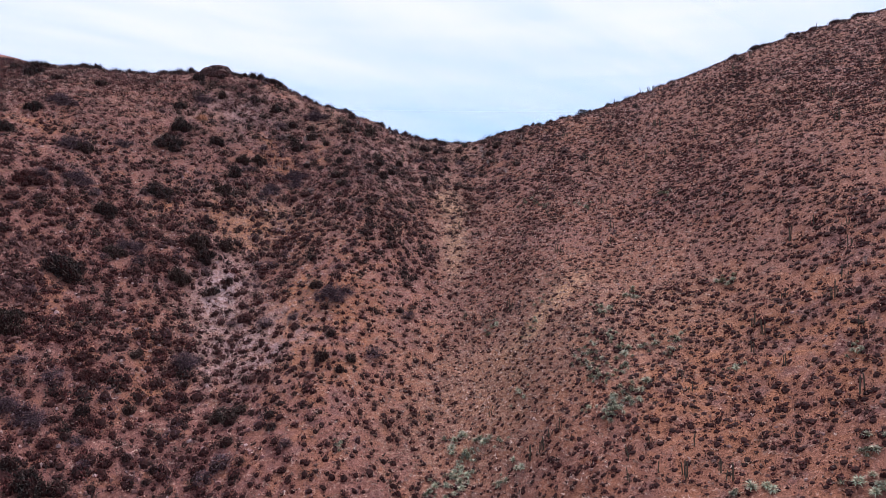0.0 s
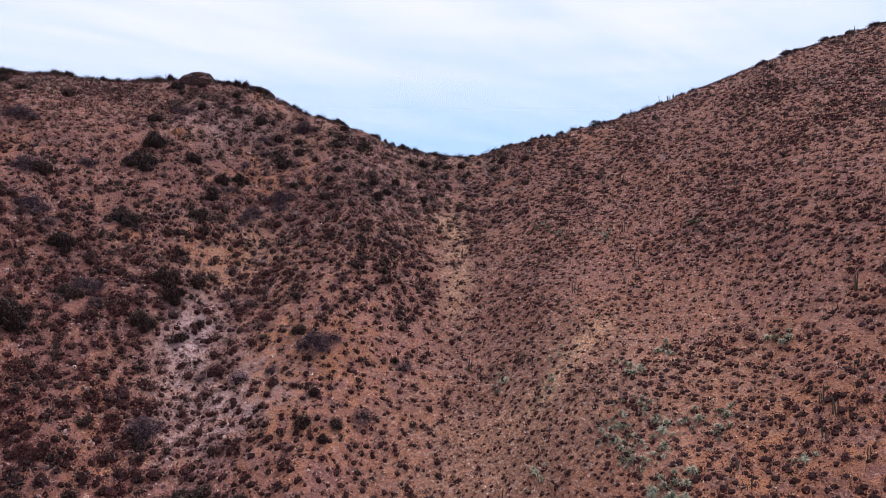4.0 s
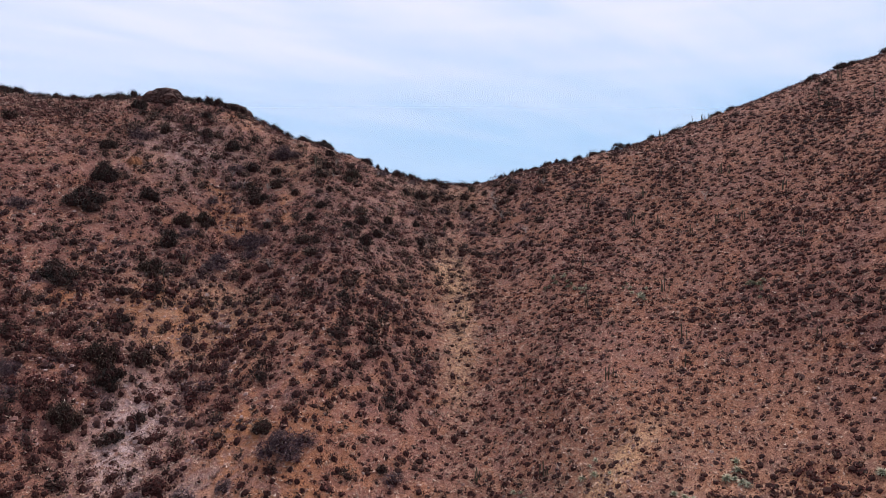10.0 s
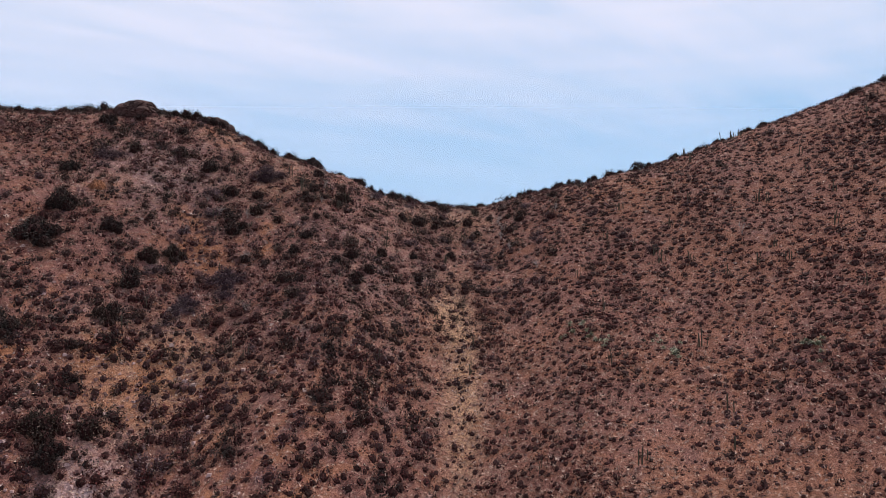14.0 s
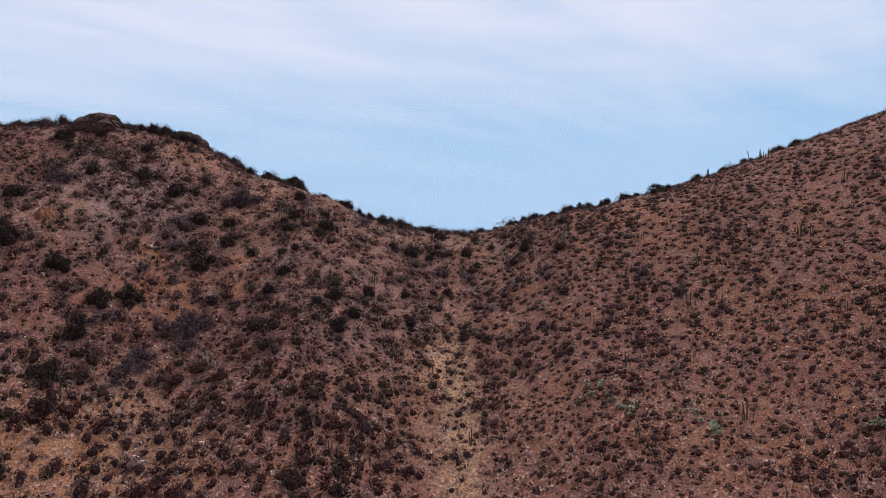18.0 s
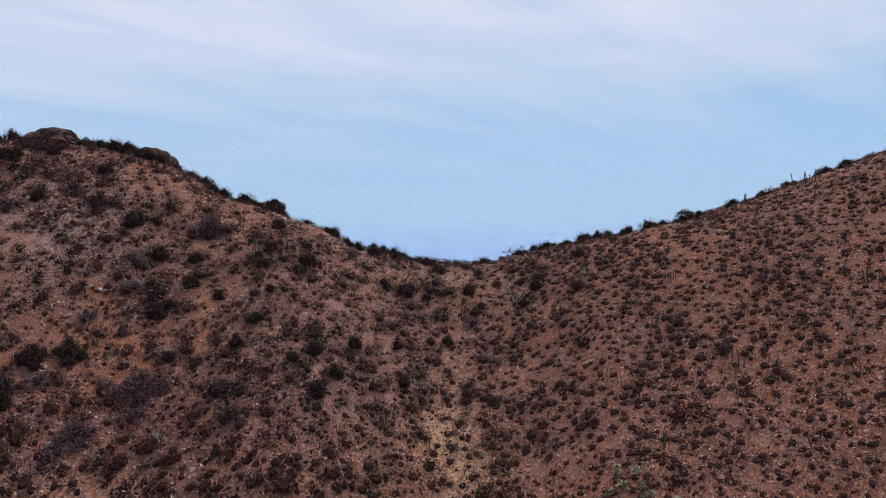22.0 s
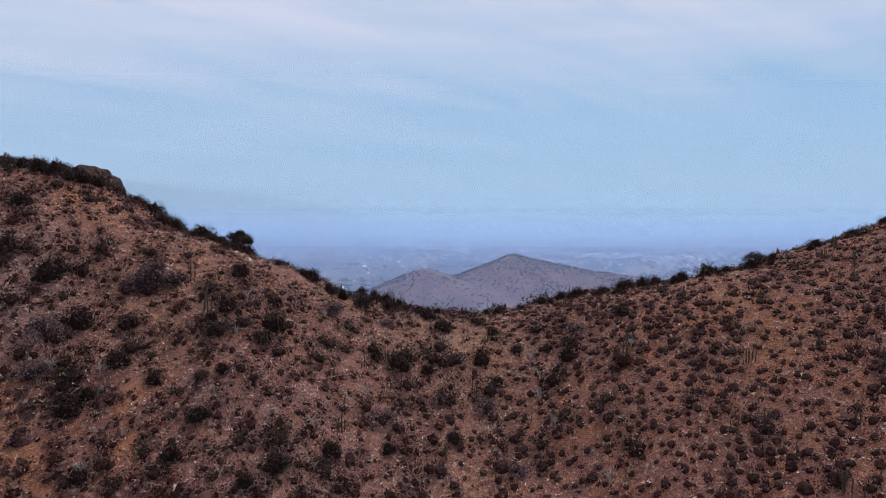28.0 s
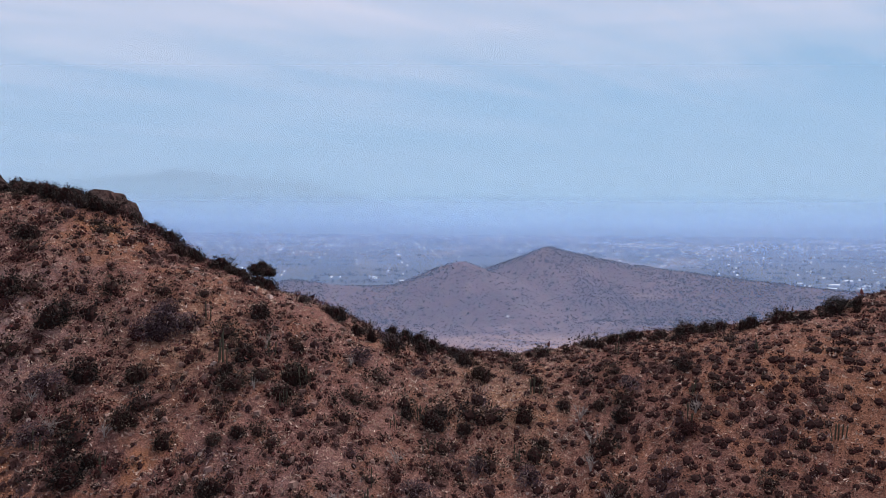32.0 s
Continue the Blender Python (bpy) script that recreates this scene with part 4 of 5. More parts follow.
def outer_scrub(x0, x1, y0, y1, cell, seed):
    """The same low scrub, thinner, on the slopes round about."""
    g = np.random.default_rng(seed)
    gx, gy = np.meshgrid(np.arange(x0, x1, cell), np.arange(y0, y1, cell))
    x, y = (q.ravel() + g.uniform(-0.5, 0.5, q.size) * cell for q in (gx, gy))
    keep = ((np.abs(x) >= 0.68 * y + 6) | (y < 62) | (y > along(CREST_X, CREST_Y, x) + 6)) & (g.uniform(size=len(x)) < 0.35 + 0.65 * gap(x, y, 48, 14))
    x, y = x[keep], y[keep]
    r = g.uniform(0.5, 1.15, len(x))
    z = land(x, y) - 0.06
    leaves = foliage(x, y, z, r, r * 0.8, 5, r * 0.7, g, 0.3)
    me = bushy("outer_scrub", leaves, mounds(x, y, z, r * 0.7, r * 0.6, g, 5, (-10, 34)), BROWN_LEAF)
    tagged(new("outer_scrub", me), "low brown scrub on the slopes round about", "scrub", kind="stuff")


outer_scrub(-150, 142, -70, 300, 3.6, 55)


# ---- dry grass and stones ----
def grass(cell, seed, density, long, count, label):
    x, y, g = spread(cell, seed)
    keep = g.uniform(size=len(x)) < density(x, y)
    x, y = x[keep], y[keep]
    k = np.repeat(np.arange(len(x)), count)
    c = np.stack([x[k] + g.normal(size=len(k)) * 0.2, y[k] + g.normal(size=len(k)) * 0.2, land(x, y)[k] - 0.03], 1)
    out = g.normal(size=(len(k), 3)) * np.array([0.8, 0.8, 0.25]) + np.array([0, 0, 0.6])
    out /= np.linalg.norm(out, axis=1, keepdims=True)
    v, f = blades(c, out, g.uniform(*long, len(k)), g.uniform(0.03, 0.085, len(k)), g)
    stuff("dry_grass", v, f, STRAW, label, "grass")


def strawy(x, y):
    e_ = lambda px, py, rx, ry: np.exp(-((x - px) / rx) ** 2 - ((y - py) / ry) ** 2)
    return np.clip(e_(3, 143, 5, 15) + e_(17, 104, 7, 12) + 0.9 * e_(2, 96, 14, 16) + 0.5 * e_(10, 125, 10, 18) + 0.8 * e_(0, 178, 11, 11) + 0.8 * e_(-34, 110, 13, 13) + 0.5 * e_(-40, 172, 18, 12), 0, 1)


def pale_grass(x, y):
    """Dry grass stands thick on the upper and middle slope, thin on the bare orange ground low down."""
    return (0.45 + 0.55 * gap(x, y, 44, 6)) * (0.35 + 0.65 * np.maximum(step(y, 92, 118), np.exp(-((x - 8) / 14) ** 2))) * (1 - 0.6 * step(x, 30, 60)) * (1 - 0.75 * step(x, -38, -46) * step(y, 128, 118))


grass(0.82, 61, pale_grass, (0.18, 0.46), 9, "pale dry grass tufts on red soil")
grass(0.6, 62, lambda x, y: 0.9 * strawy(x, y), (0.22, 0.5), 8, "dense straw-coloured dry grass in the gully")


def stones(cell, seed, density, size, mat, label):
    x, y, g = spread(cell, seed)
    keep = g.uniform(size=len(x)) < density(x, y)
    x, y = x[keep], y[keep]
    n = len(x)
    base = np.array([(-1, -0.7, -0.5), (0.9, -0.8, -0.5), (1, 0.7, -0.5), (-0.8, 0.9, -0.5), (-0.7, -0.5, 0.55), (0.6, -0.6, 0.4), (0.7, 0.4, 0.6), (-0.5, 0.6, 0.45)])
    s = g.uniform(*size, n) * g.uniform(0.5, 1.2, n) * 0.8
    a = g.uniform(0, 6.28, n)
    v = base[None] * g.uniform(0.6, 1.3, (n, 8, 3)) * s[:, None, None]
    v = np.stack([v[..., 0] * np.cos(a)[:, None] - v[..., 1] * np.sin(a)[:, None], v[..., 0] * np.sin(a)[:, None] + v[..., 1] * np.cos(a)[:, None], v[..., 2]], -1)
    v += np.stack([x, y, land(x, y) + 0.1 * s], 1)[:, None]
    f = np.array([(0, 1, 5), (0, 5, 4), (1, 2, 6), (1, 6, 5), (2, 3, 7), (2, 7, 6), (3, 0, 4), (3, 4, 7), (4, 5, 6), (4, 6, 7)])
    stuff("loose_stones", v.reshape(-1, 3), (f[None] + 8 * np.arange(n)[:, None, None]).reshape(-1, 3), mat, label, "stones")


def stony(x, y):
    e_ = lambda px, py, rx, ry: np.exp(-((x - px) / rx) ** 2 - ((y - py) / ry) ** 2)
    return np.clip(e_(-38, 118, 7, 10) + 0.7 * e_(-31, 107, 11, 9) + 0.5 * e_(-48, 172, 18, 16) + 0.4 * e_(-68, 108, 15, 14) + 0.35 * e_(-12, 163, 20, 16) + 0.3 * e_(22, 175, 14, 8), 0, 1)


PALE_STONE = leafy("pale_stones", (0.13, 0.07, 0.058), (0.26, 0.16, 0.135), (0.36, 0.26, 0.225), 0.1)
stones(1.0, 71, lambda x, y: 0.2 - 0.08 * step(y, 145, 165) + 0.6 * stony(x, y), (0.10, 0.32), PALE_STONE, "loose pale stones lying on red soil")
stones(1.25, 73, lambda x, y: 0.55 * step(x, 5, -25) * step(y, 118, 150) * gap(x, y, 47, 10), (0.2, 0.55), PALE_STONE, "broken pinkish rock fragments on the upper slope")
RUBBLE = leafy("red_rubble", (0.09, 0.044, 0.038), (0.24, 0.13, 0.112), (0.40, 0.28, 0.25), 0.12)
stones(0.85, 74, lambda x, y: 0.65 * step(x, -20, -34) * step(y, 152, 132) * gap(x, y, 50, 9), (0.15, 0.5), RUBBLE, "dark red rock rubble on the lower slope")
stones(0.5, 72, lambda x, y: 0.9 * np.clip(stony(x, y) - 0.45, 0, 1), (0.06, 0.22), PALE_STONE, "grey scree of small broken stones")


# ---- rock outcrops ----
def boulder_mesh(seed, rough=0.4, squash=0.75, fine=4, cut=0.62):
    g = np.random.default_rng(seed)
    bm = bmesh.new()
    bmesh.ops.create_icosphere(bm, subdivisions=fine, radius=1.0)
    cuts = g.normal(size=(11, 3))
    cuts /= np.linalg.norm(cuts, axis=1, keepdims=True)
    deep = g.uniform(cut, cut + 0.33, 11)
    off = Vector(g.uniform(-50, 50, 3))
    for v in bm.verts:
        p = np.array(v.co)
        for c, d in zip(cuts, deep):
            over = p @ c - d
            if over > 0:
                p = p - c * over * (0.85 if cut > 0.5 else 1.0)
        q = Vector(p)
        p = p * (1 + rough * 0.6 * noise.fractal(q * 1.6 + off, 1.0, 2.0, 4) + rough * 0.3 * noise.noise(q * 6 + off))
        v.co = (p[0], p[1], p[2] * squash)
    me = bpy.data.meshes.new("rock")
    bm.to_mesh(me)
    bm.free()
    me.materials.append(ROCK if fine > 3 else CRAG)
    return me


def dome_mesh(seed, mat=None):
    """A great weathered dome, full and round, scarred by cracks and ledges."""
    g = np.random.default_rng(seed)
    bm = bmesh.new()
    bmesh.ops.create_icosphere(bm, subdivisions=5, radius=1.0)
    off = Vector(g.uniform(-50, 50, 3))
    for v in bm.verts:
        q = v.co.copy()
        crack = abs(noise.noise(Vector((q.x * 3.2, q.y * 3.2, q.z * 1.1)) + off))
        ledge = noise.fractal(Vector((q.x * 2, q.y * 2, q.z * 3.4)) + off, 0.8, 2.1, 6)
        v.co = q * (1 + 0.075 * ledge + 0.08 * noise.noise(q * 1.4 + off) - 0.11 * max(0.0, 0.12 - crack) / 0.12)
    me = bpy.data.meshes.new("rock")
    bm.to_mesh(me)
    bm.free()
    me.materials.append(mat or ROCK)
    return me


BOULDERS = [boulder_mesh(s) for s in (1, 2, 3, 4, 5, 6)]
SMALL_BOULDERS = [boulder_mesh(s, 0.22, 0.9, 3, 0.45) for s in (7, 8, 9, 10, 11, 12)]


def outcrop(x, y, size, seed, label, lumps=4, sx=1.0, sy=1.0, tall=1.0, sink=0.62):
    """A rock outcrop: one main rock with smaller ones grown against it."""
    g = np.random.default_rng(seed)
    foot = new("rock_outcrop")
    foot.location = (x, y, float(land(x, y)))
    for k in range(lumps):
        s = size * (1.0 if k == 0 else g.uniform(0.3, 0.6))
        dx, dy = (0, 0) if k == 0 else (g.uniform(-1, 1) * size * sx, g.uniform(-0.8, 0.5) * size * sy)
        ob = part("rock", (BOULDERS if s > 1.2 else SMALL_BOULDERS)[int(g.integers(6))], foot)
        drop = float(land(x + dx, y + dy)) - foot.location.z
        ob.matrix_basis = Matrix.LocRotScale((dx, dy, drop + s * (0.5 - sink) * tall), Euler((g.uniform(-0.2, 0.2), g.uniform(-0.2, 0.2), g.uniform(0, 6.28))), (s * sx, s * sy, s * tall))
    return tagged(foot, label, "rock", "rock outcrops")


def fitted_rock(mesh, x0, x1, y0, y1, z0, z1, turn, label, lumps=()):
    """One great rock that fills the box, with smaller ones against its foot."""
    foot = new("rock_outcrop")
    foot.location = ((x0 + x1) / 2, (y0 + y1) / 2, z0)
    co = np.array([v.co for v in mesh.vertices])
    low, high = co.min(0), co.max(0)
    size = np.array([x1 - x0, y1 - y0, z1 - z0]) / (high - low)
    ob = part("rock", mesh, foot)
    mid = (low + high) / 2
    ob.matrix_basis = Matrix.LocRotScale((-mid[0] * size[0], -mid[1] * size[1], -low[2] * size[2]), Euler((0, 0, radians(turn))), tuple(size))
    for dx, dy, s in lumps:
        ob = part("rock", SMALL_BOULDERS[int(10 * s) % 6], foot)
        ob.matrix_basis = Matrix.LocRotScale((dx, dy, float(land(foot.location.x + dx, foot.location.y + dy)) - z0 + 0.1 * s), Euler((0.1, 0.2, dx)), (s, s, s * 0.8))
    return tagged(foot, label, "rock", "rock outcrops")


fitted_rock(dome_mesh(21), -68.3, -58.9, 185.5, 192.5, 48.5, 54.3, 0, "rounded grey-brown rock dome on the ridge top", ((-4.6, -2.0, 1.0), (4.4, -2.2, 0.9)))
fitted_rock(dome_mesh(22), -55.0, -44.5, 190.4, 197.4, 42.5, 51.8, 0, "steep weathered rock head on the ridge")


def block_mesh(seed):
    """An angular joint block with worn edges."""
    g = np.random.default_rng(seed)
    bm = bmesh.new()
    bmesh.ops.create_cube(bm, size=1.6)
    for v in bm.verts:
        v.co += Vector(g.normal(size=3) * 0.26)
    bmesh.ops.bevel(bm, geom=bm.edges[:], offset=0.09, segments=1, affect="EDGES")
    for v in bm.verts:
        v.co += Vector(g.normal(size=3) * 0.03)
    me = bpy.data.meshes.new("rock")
    bm.to_mesh(me)
    bm.free()
    me.materials.append(CRAG)
    return me


BLOCKS = [block_mesh(s) for s in range(40, 47)]


def crag(x, y, wide, deep, n, seed, label, size=0.7):
    """A broken rock face: many angular blocks lying against one another."""
    g = np.random.default_rng(seed)
    foot = new("rock_outcrop")
    foot.location = (x, y, float(land(x, y)))
    for k in range(n):
        dx, dy = g.uniform(-0.5, 0.5) * wide, g.uniform(-0.5, 0.5) * deep
        s = size * g.uniform(0.25, 1.0) * (1.15 - abs(dx) / wide)
        ob = part("rock", BLOCKS[int(g.integers(7))], foot)
        drop = float(land(x + dx, y + dy)) - foot.location.z
        ob.matrix_basis = Matrix.LocRotScale((dx, dy, drop - 0.25 * s), Euler((0.3 + g.normal() * 0.4, g.normal() * 0.4, 0.5 + g.normal() * 0.6)), (s * g.uniform(0.6, 1.2), s * g.uniform(0.5, 1.0), s * g.uniform(0.7, 1.6)))
    return tagged(foot, label, "rock", "rock outcrops")


crag(-69.0, 111.0, 11, 9, 150, 3, "dark cracked rock face on the lower slope")
crag(-66.5, 103.5, 7, 5, 60, 4, "dark cracked rock outcrop among bushes")
crag(-51.0, 172.0, 12, 9, 90, 6, "broken pinkish-grey rock rib on the slope", 0.5)
crag(-41.0, 160.0, 9, 7, 60, 7, "broken grey-brown rocks on the slope", 0.7)
crag(-33.0, 156.5, 6, 5, 34, 8, "low broken rocks half buried in red soil", 0.6)
crag(-84.0, 176.0, 14, 7, 70, 9, "pale rock rib below the ridge", 0.8)
crag(-57.0, 182.0, 15, 6, 90, 10, "broken rocks below the ridge top", 0.45)
crag(-38.5, 186.0, 8, 4, 40, 11, "low rocks on the ridge", 0.7)
fitted_rock(dome_mesh(23, ORANGE_ROCK), -60.5, -56.8, 162.2, 165.2, 29.5, 35.2, 0, "orange-brown rock face in the slope")
crag(19.4, 179, 4, 3, 26, 60, "pale broken rocks between bushes", 0.5)
crag(18.4, 178.3, 3, 2, 14, 61, "pale broken rocks between bushes", 0.5)
crag(-14, 169.4, 4, 3, 18, 62, "pale broken rocks between bushes", 0.5)
crag(-38, 162.9, 5, 4, 24, 63, "pale broken rocks between bushes", 0.5)
crag(-56.3, 177.8, 6, 5, 30, 64, "pale broken rocks between bushes", 0.5)
crag(-56.2, 171.2, 5, 4, 24, 65, "pale broken rocks between bushes", 0.5)
for k_ in range(28):
    x_, y_ = rng.uniform(-85, 2), rng.uniform(90, 188)
    if abs(x_) < 0.68 * y_:
        outcrop(x_, y_, rng.uniform(0.45, 1.1), 20 + k_, "weathered boulder half sunk in the slope", int(rng.integers(1, 4)), 1.2, 1.0, 0.75)
for k_ in range(12):
    outcrop(rng.uniform(8, 48), rng.uniform(150, 182), rng.uniform(0.35, 0.7), 80 + k_, "small pale boulder between scrub", int(rng.integers(1, 4)), 1.2, 1.0, 0.7)


# ---- cacti ----
def column_mesh(seed):
    """A ribbed cactus column one metre tall, a little bent."""
    g = np.random.default_rng(seed)
    t = np.linspace(0, 1, 8)
    bend = g.normal(size=2) * 0.06
    path = np.stack([bend[0] * t ** 2, bend[1] * t ** 2, t], 1)
    girth = 0.062 * np.where(t > 0.85, np.sqrt(np.clip(1 - ((t - 0.85) / 0.16) ** 2, 0.05, 1)), 0.85 + 0.15 * np.sin(3 * t + g.uniform(0, 3)))
    v, f = tube(path, girth, 10, 0.28)
    return mesh_of("column", v, f, CACTUS)


COLUMNS = [column_mesh(s) for s in range(6)]


def cactus(x, y, tall, seed):
    g = np.random.default_rng(seed)
    foot = new("column_cactus")
    foot.location = (x, y, float(land(x, y)) - 0.1)
    n, tall = int(g.integers(2, 5)), min(tall, 3.2)
    for k in range(n):
        a, d = g.uniform(0, 6.28), 0.0 if k == 0 else g.uniform(0.2, 0.75)
        h = tall * (1.0 if k == 0 else g.uniform(0.45, 0.95))
        ob = part("column", COLUMNS[int(g.integers(6))], foot)
        ob.matrix_basis = Matrix.LocRotScale((d * math.cos(a), d * math.sin(a), 0), Euler((-0.13 * d * math.sin(a), 0.13 * d * math.cos(a), a)), (1.0 * h ** 0.5, 1.0 * h ** 0.5, h))
    return tagged(foot, "dark green ribbed column cactus clump on the slope", "cactus", "cacti on the hillside")


CACTI_TALL = [(-26.1, 173.8, 2.7), (-22.1, 175.8, 1.6), (-17.7, 173.7, 2), (15, 183.1, 1.7), (20.2, 173.7, 1.3), (54.6, 179.1, 1.7), (55.3, 177.4, 1.4), (45.2, 177.7, 1.4), (45, 173.8, 1.9), (-43.9, 141.5, 1.9), (40.1, 161.7, 1.8), (30.1, 166.2, 1.5), (48.9, 155.1, 2), (42.9, 142.8, 1.8), (36.5, 165.1, 1.4), (39, 82.8, 2), (28.3, 66.1, 1.9), (24.6, 69, 1.7), (10.7, 82.9, 1.8), (12.2, 82.4, 1.7), (52, 86.6, 1.9), (52.1, 94.7, 1.8)]
for k_, (x_, y_, h_) in enumerate(CACTI_LOW + CACTI_HIGH):
    cactus(x_, y_, h_ * 0.85, 300 + k_)
for k_, (x_, y_, h_) in enumerate(CACTI_TALL):
    cactus(x_, y_, h_, 400 + k_)
cx_, cy_, g_ = spread(9.0, 81, 6, 100, 60, 180)
for k_, (x_, y_) in enumerate(zip(cx_, cy_)):
    if g_.uniform() < 0.3:
        cactus(x_, y_, g_.uniform(1.2, 2.4), 500 + k_)
cx_, cy_, g_ = spread(8.0, 82, -40, 6, 140, 186)
for k_, (x_, y_) in enumerate(zip(cx_, cy_)):
    if g_.uniform() < 0.35:
        cactus(x_, y_, g_.uniform(1.2, 2.2), 700 + k_)


# ---- puyas: rosettes of pale green, pointed leaves ----
def rosette_mesh(seed):
    g = np.random.default_rng(seed)
    n = 46
    a = np.arange(n) * 2.39996 + g.uniform(0, 0.3, n)
    rise = np.linspace(1.35, 0.12, n) + g.normal(size=n) * 0.08
    long = g.uniform(0.8, 1.05, n)
    flat_ = np.stack([np.cos(a), np.sin(a), 0 * a], 1)
    side = np.stack([-np.sin(a), np.cos(a), 0 * a], 1)
    up_ = np.array([[0, 0, 1.0]])
    root = flat_ * 0.05
    mid = root + (flat_ * np.cos(rise)[:, None] + up_ * np.sin(rise)[:, None]) * (0.55 * long)[:, None]
    tip = mid + (flat_ * np.cos(rise - 0.7)[:, None] + up_ * np.sin(rise - 0.7)[:, None]) * (0.5 * long)[:, None]
    wd = 0.08
    v = np.stack([root - side * wd, root + side * wd, mid + side * wd * 0.8, mid - side * wd * 0.8, tip], 1).reshape(-1, 3)
    f = np.array([(0, 1, 2), (0, 2, 3), (3, 2, 4)])
    return mesh_of("rosette", v, (f[None] + 5 * np.arange(n)[:, None, None]).reshape(-1, 3), PUYA_LEAF)


ROSETTES = [rosette_mesh(s) for s in range(4)]


def puya(x, y, r, seed):
    g = np.random.default_rng(seed)
    foot = new("puya_plant")
    foot.location = (x, y, float(land(x, y)))
    for k in range(int(g.integers(5, 10))):
        a, d = g.uniform(0, 6.28), 0.0 if k == 0 else g.uniform(0.5, 1.6) * r
        s = r * (0.65 if k == 0 else g.uniform(0.36, 0.6))
        dx, dy = d * math.cos(a), d * math.sin(a)
        ob = part("rosette", ROSETTES[int(g.integers(4))], foot)
        ob.matrix_basis = Matrix.LocRotScale((dx, dy, float(land(x + dx, y + dy)) - foot.location.z), Euler((g.uniform(-0.2, 0.5), g.uniform(-0.2, 0.2), a)), (s, s, s))
    return tagged(foot, "silvery green spiky rosette plant on the slope", "puya", "rosette plants on the slope")


for k_, (x_, y_, r_) in enumerate(PUYAS):
    puya(x_, y_, r_, 900 + k_)
for k_ in range(24):
    a_, d_ = rng.uniform(0, 6.28), rng.uniform(0, 1)
    puya(*((23 + 7 * d_ * math.cos(a_), 88 + 9 * d_ * math.sin(a_)) if k_ < 12 else (2.5 + 5.5 * d_ * math.cos(a_), 87 + 6 * d_ * math.sin(a_)) if k_ < 20 else (rng.uniform(8, 48), rng.uniform(75, 150))), rng.uniform(0.6, 1.0), 940 + k_)


# ---- the tree on the ridge, thin crest trees, dead bushes ----
def tree(x, y, tall, wide, seed, label, full=1.0):
    g = np.random.default_rng(seed)
    foot = new("tree")
    foot.location = (x, y, float(land(x, y)) - 0.1)
    v, f = tube([(0, 0, -0.2), (0.1, 0, 0.2 * tall), (0.05 * wide, 0, 0.5 * tall)], [0.13, 0.1, 0.08], 8)
    trunk = part("trunk", mesh_of("trunk", v, f, BARK), foot)
    tips = []
    for k in range(7):
        a, up_ = k * 2.4 + g.uniform(0, 0.5), (0.5, 0.54, 0.6, 0.66, 0.72, 0.62, 0.8)[k]
        out_ = wide * (0.55 if k < 6 else 0.1)
        end = np.array([math.cos(a) * out_, math.sin(a) * out_, tall * up_])
        v, f = tube([(0.05, 0, tall * 0.3), end * 0.55 + np.array([0, 0, 0.12 * tall]), end], [0.06, 0.045, 0.015], 5)
        part("limb", mesh_of("limb", v, f, BARK), trunk)
        tips.append(end)
    tips = np.array(tips)
    n = len(tips)
    leaves = foliage(tips[:, 0], tips[:, 1], tips[:, 2] - 0.1 * tall, np.full(n, wide * 0.46), np.full(n, wide * 0.46), int(560 * full), np.full(n, 0.13), g, 0.42, 0.3)
    core = mounds(tips[:, 0] * 0.8, tips[:, 1] * 0.8, tips[:, 2] - 0.1 * tall, np.full(n, wide * 0.36 * full), np.full(n, wide * 0.36 * full), g)
    part("crown", bushy("crown", leaves, core, DARK_LEAF), foot)
    return tagged(foot, label, "tree", "trees on the ridge")


tree(-27.7, 191.5, 3.4, 1.9, 1, "small dark round-crowned tree on the ridge")
tree(37.6, 181.5, 2.0, 1.5, 2, "thin open-crowned small tree on the ridge", 0.4)
bush(24.6, 184.0, 1.0, 1, 1.5)


def dead_bush(x, y, tall, seed):
    g = np.random.default_rng(seed)
    foot = new("dead_bush")
    foot.location = (x, y, float(land(x, y)))
    for _ in range(6):
        v, f = stems(1, tall * 0.6, tall, 0.035, g, 4)
        part("branch", mesh_of("branch", v, f, PALE_WOOD), foot)
    return tagged(foot, "dead bush with bare bleached branches", "dead bush", "dead bushes")


for k_, (x_, y_) in enumerate([(11.2, 167.0), (10.0, 170.5), (-12.5, 163.5), (-32.0, 158.0), (-34.0, 166.0), (20.0, 172.0), (51.5, 82.0), (-22.6, 176.4), (-8.0, 169.0), (44.0, 150.0), (-29.0, 148.0), (15.0, 160.0)]):
    dead_bush(x_, y_, rng.uniform(1.2, 2.0), 1200 + k_)


for k_, (x_, y_, h_) in enumerate([(-38.3, 165.1, 1.8), (-41.1, 166.6, 1.2), (10.5, 172.8, 2), (-22.3, 171.8, 1.2), (-13.9, 177.6, 1.1), (-42.6, 159.6, 1.8), (9.8, 176, 1.8)]):
    dead_bush(x_, y_, h_, 1300 + k_)


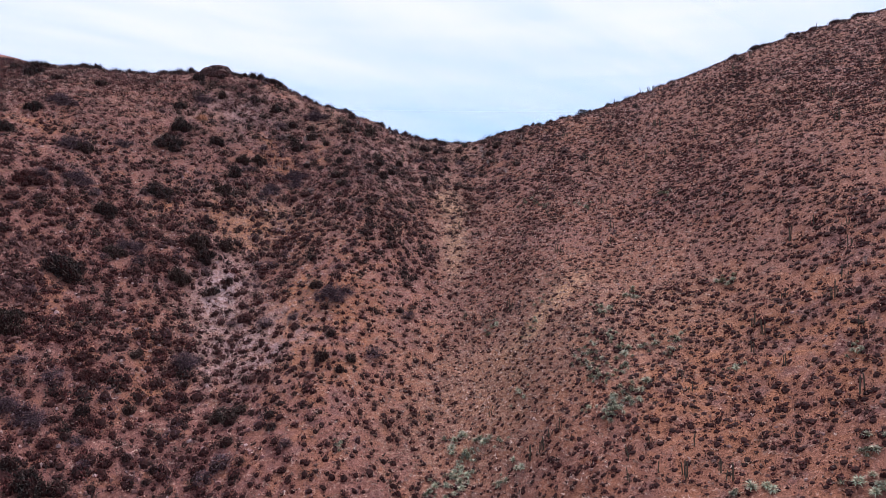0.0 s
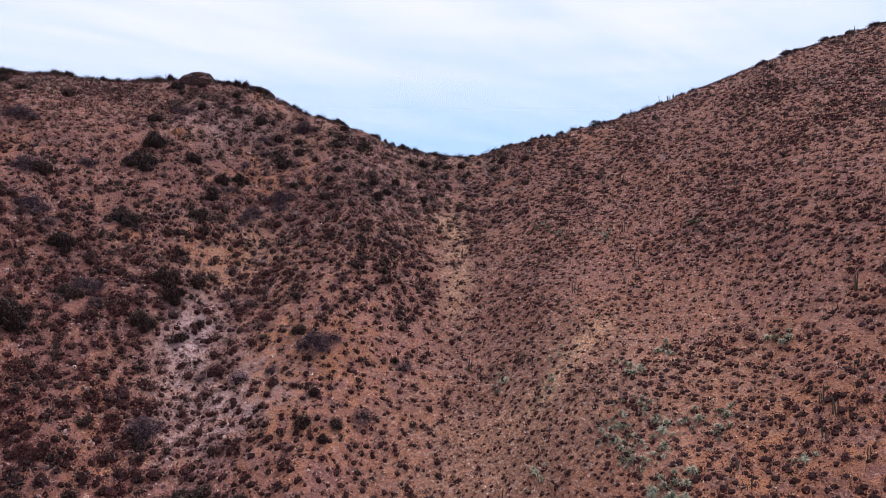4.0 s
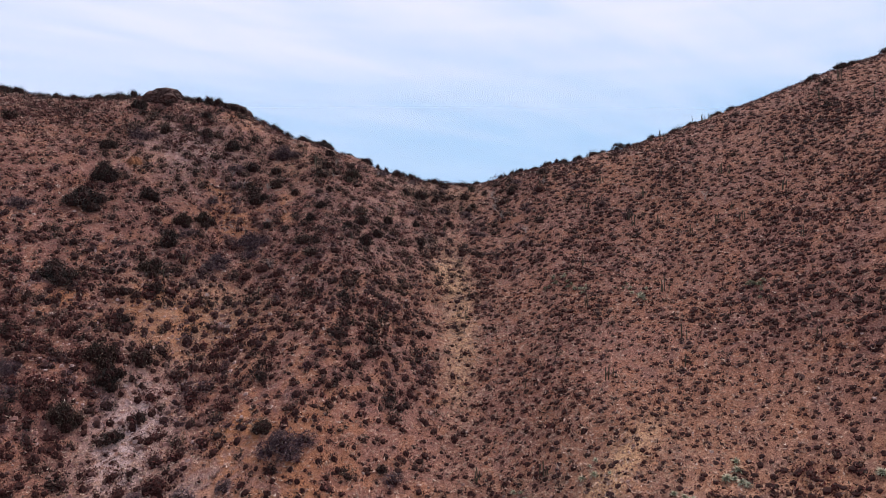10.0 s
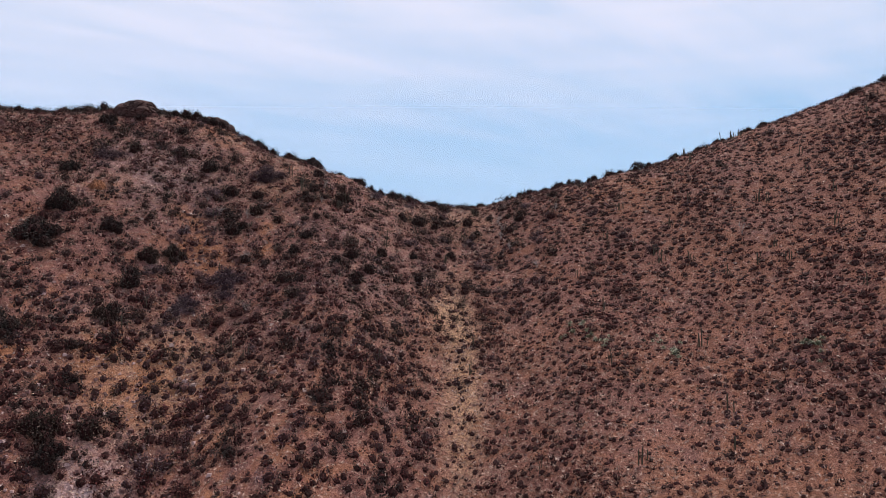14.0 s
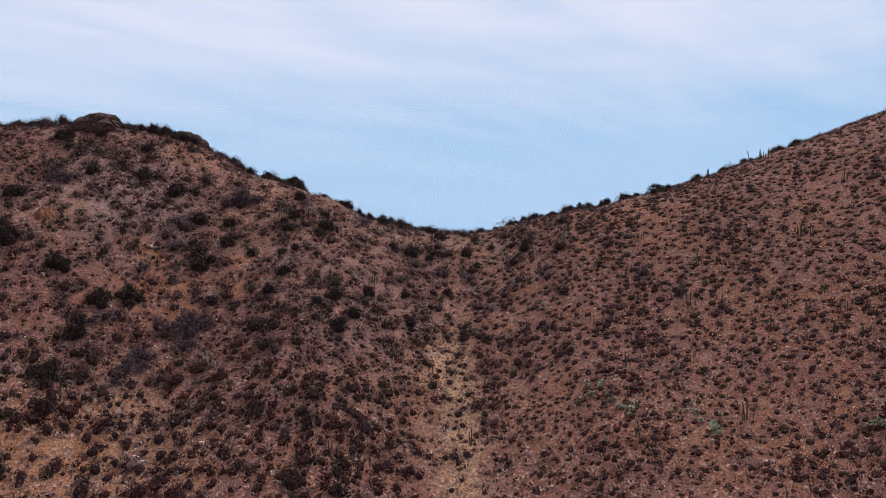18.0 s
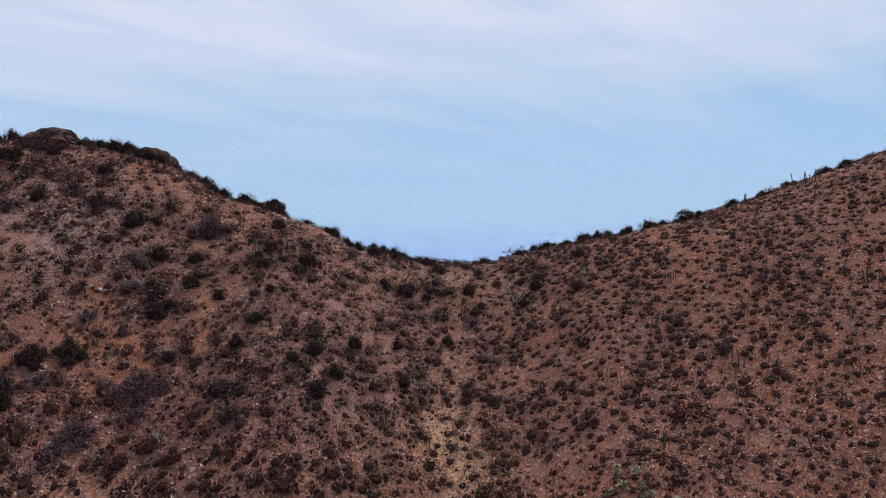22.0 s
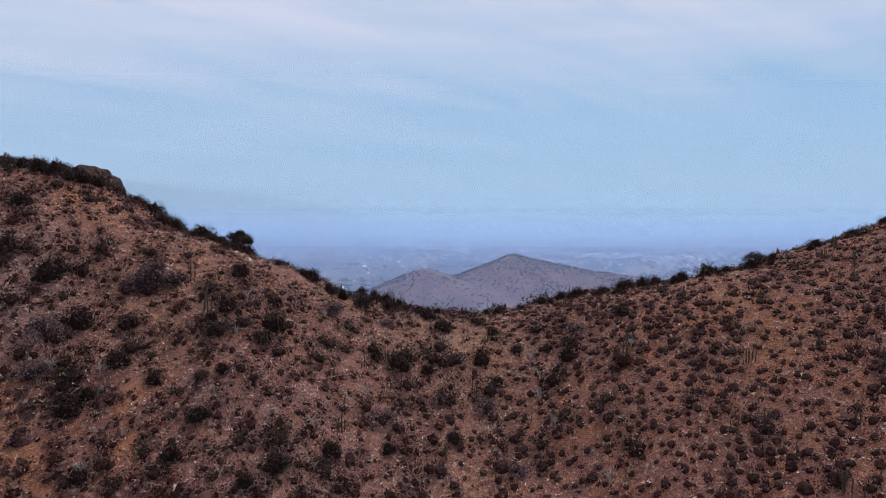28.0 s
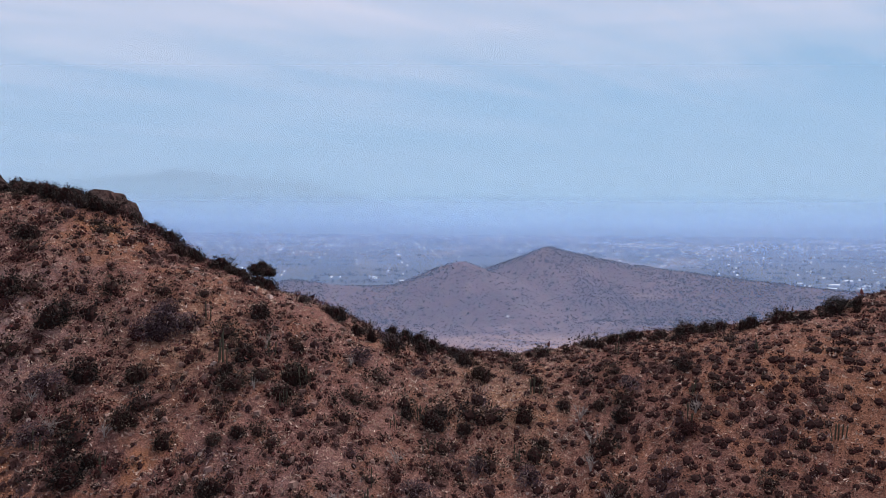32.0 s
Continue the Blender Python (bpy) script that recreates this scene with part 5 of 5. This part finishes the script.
# ---- far hills, fields and town ----
def far_scrub(n, seed):
    g = np.random.default_rng(seed)
    x, y = g.uniform(-240, 480, n), g.uniform(520, 985, n)
    keep = g.uniform(size=n) < (0.25 + 0.75 * step(layered(x, y, 45, seed), 0.35, 0.6)) * (0.45 + 0.55 * step(y, 600, 720))
    x, y = x[keep], y[keep]
    r = g.uniform(0.4, 0.95, len(x)) * (0.7 + 0.3 * step(y, 600, 720))
    v, f = foliage(x, y, land(x, y) - 0.2, r, r * 0.9, 4, r * 1.7, g, 0.6)
    stuff("hill_scrub", v, f, HILL_LEAF, "dark scrub dotted over the far hills", "scrub")


far_scrub(62000, 5)


def boxes(x, y, w, d, h, turn, z):
    """Plain flat-roofed houses, joined."""
    n = len(x)
    base = np.array([(-1, -1, 0), (1, -1, 0), (1, 1, 0), (-1, 1, 0), (-1, -1, 1), (1, -1, 1), (1, 1, 1), (-1, 1, 1)], float)
    v = np.repeat(base[None], n, 0) * np.stack([w / 2, d / 2, h], 1)[:, None]
    c, s = np.cos(turn)[:, None], np.sin(turn)[:, None]
    v = np.stack([v[..., 0] * c - v[..., 1] * s + x[:, None], v[..., 0] * s + v[..., 1] * c + y[:, None], v[..., 2] + z[:, None] - 0.3], -1)
    f = np.array([(0, 1, 5), (0, 5, 4), (1, 2, 6), (1, 6, 5), (2, 3, 7), (2, 7, 6), (3, 0, 4), (3, 4, 7), (4, 5, 6), (4, 6, 7)])
    return v.reshape(-1, 3), (f[None] + 8 * np.arange(n)[:, None, None]).reshape(-1, 3)


def town(n, seed):
    g = np.random.default_rng(seed)
    y = 1150 + 3700 * g.uniform(0, 1, n) ** 0.85
    x = g.uniform(-0.45, 0.85, n) * y
    dense = (0.25 + 0.75 * step(layered(x, y, 330, seed), 0.42, 0.62)) * (0.03 + 0.97 * step(y, 1700, 2500)) * (0.4 + 0.6 * step(x / y, -0.25, 0.1))
    keep = g.uniform(size=n) < 0.8 * dense + 0.05
    x, y = x[keep], y[keep]
    big = g.uniform(size=len(x)) < 0.06
    w_, d_ = g.uniform(2.6, 6.0, len(x)) * (0.45 + y / 6500) * np.where(big, 3.0, 1), g.uniform(3, 6, len(x)) * np.where(big, 1.6, 1)
    h = g.uniform(2.0, 3.8, len(x)) * np.where(g.uniform(size=len(x)) < 0.008, 2, 1)
    v, f = boxes(x, y, w_, d_, h, g.normal(size=len(x)) * 0.15, land(x, y))
    stuff("far_town", v, f, WALLS, "pale houses and sheds of a hazy far town", "town")


def groves(n, seed):
    g = np.random.default_rng(seed)
    y = 1040 + 2600 * g.uniform(0, 1, n) ** 1.2
    x = g.uniform(-0.5, 0.85, n) * y
    # rows along field edges
    y = np.where(g.uniform(size=n) < 0.7, np.round(y / 105) * 105 + g.normal(size=n) * 4, y)
    keep = g.uniform(size=n) < step(layered(x, y, 150, seed), 0.4, 0.6)
    x, y = x[keep], y[keep]
    r = g.uniform(1.4, 3.4, len(x))
    v, f = foliage(x, y, land(x, y) - 0.4, r, r * 1.5, 8, r * 1.2, g, 0.5)
    stuff("far_trees", v, f, FAR_TREE, "dark rows of trees between far fields", "trees")


town(38000, 6)
groves(9000, 7)


def shed(x, y, w, d, h, turn, seed):
    """A farm shed on the plain: walls and a ridged roof with eaves."""
    foot = new("shed")
    foot.matrix_basis = Matrix.LocRotScale((x, y, float(land(x, y))), Euler((0, 0, turn)), None)
    bm = bmesh.new()
    bmesh.ops.create_cube(bm, size=1.0, matrix=Matrix.Translation((0, 0, h / 2)) @ Matrix.Diagonal((w, d, h, 1)))
    me = bpy.data.meshes.new("walls")
    bm.to_mesh(me), bm.free()
    me.materials.append(WALLS)
    part("walls", me, foot)
    a, b = w / 2 + 0.4, d / 2 + 0.4
    v = [(-a, -b, h), (a, -b, h), (a, b, h), (-a, b, h), (-a, 0, h * 1.3), (a, 0, h * 1.3)]
    part("roof", mesh_of("roof", v, [(0, 1, 5), (0, 5, 4), (2, 3, 4), (2, 4, 5), (0, 4, 3), (1, 2, 5), (0, 3, 2), (0, 2, 1)], SHED_ROOF), foot)
    return tagged(foot, "long white farm shed on the hazy plain", "shed", "farm sheds")


SHED_ROOF = material("pale_sheet_metal", lambda n, q: n.mix(n.noise(q, 0.4, 3.0), (0.62, 0.63, 0.64), (0.85, 0.85, 0.85)), 0.5)
for k_, (x_, y_, w_, d_) in enumerate([(470, 1130, 26, 9), (500, 1150, 18, 8), (520, 1120, 22, 8), (545, 1165, 30, 10), (505, 1190, 16, 8), (560, 1120, 14, 8),
                                     (452, 1175, 14, 7), (585, 1150, 20, 9), (330, 1260, 24, 9), (600, 1230, 28, 10), (27, 700, 4, 3), (-120, 1180, 18, 8), (-60, 1240, 22, 8), (40, 1215, 16, 8)]):
    shed(x_, y_, 0.55 * w_, 0.6 * d_, 0.22 * d_, rng.normal() * 0.2, k_)
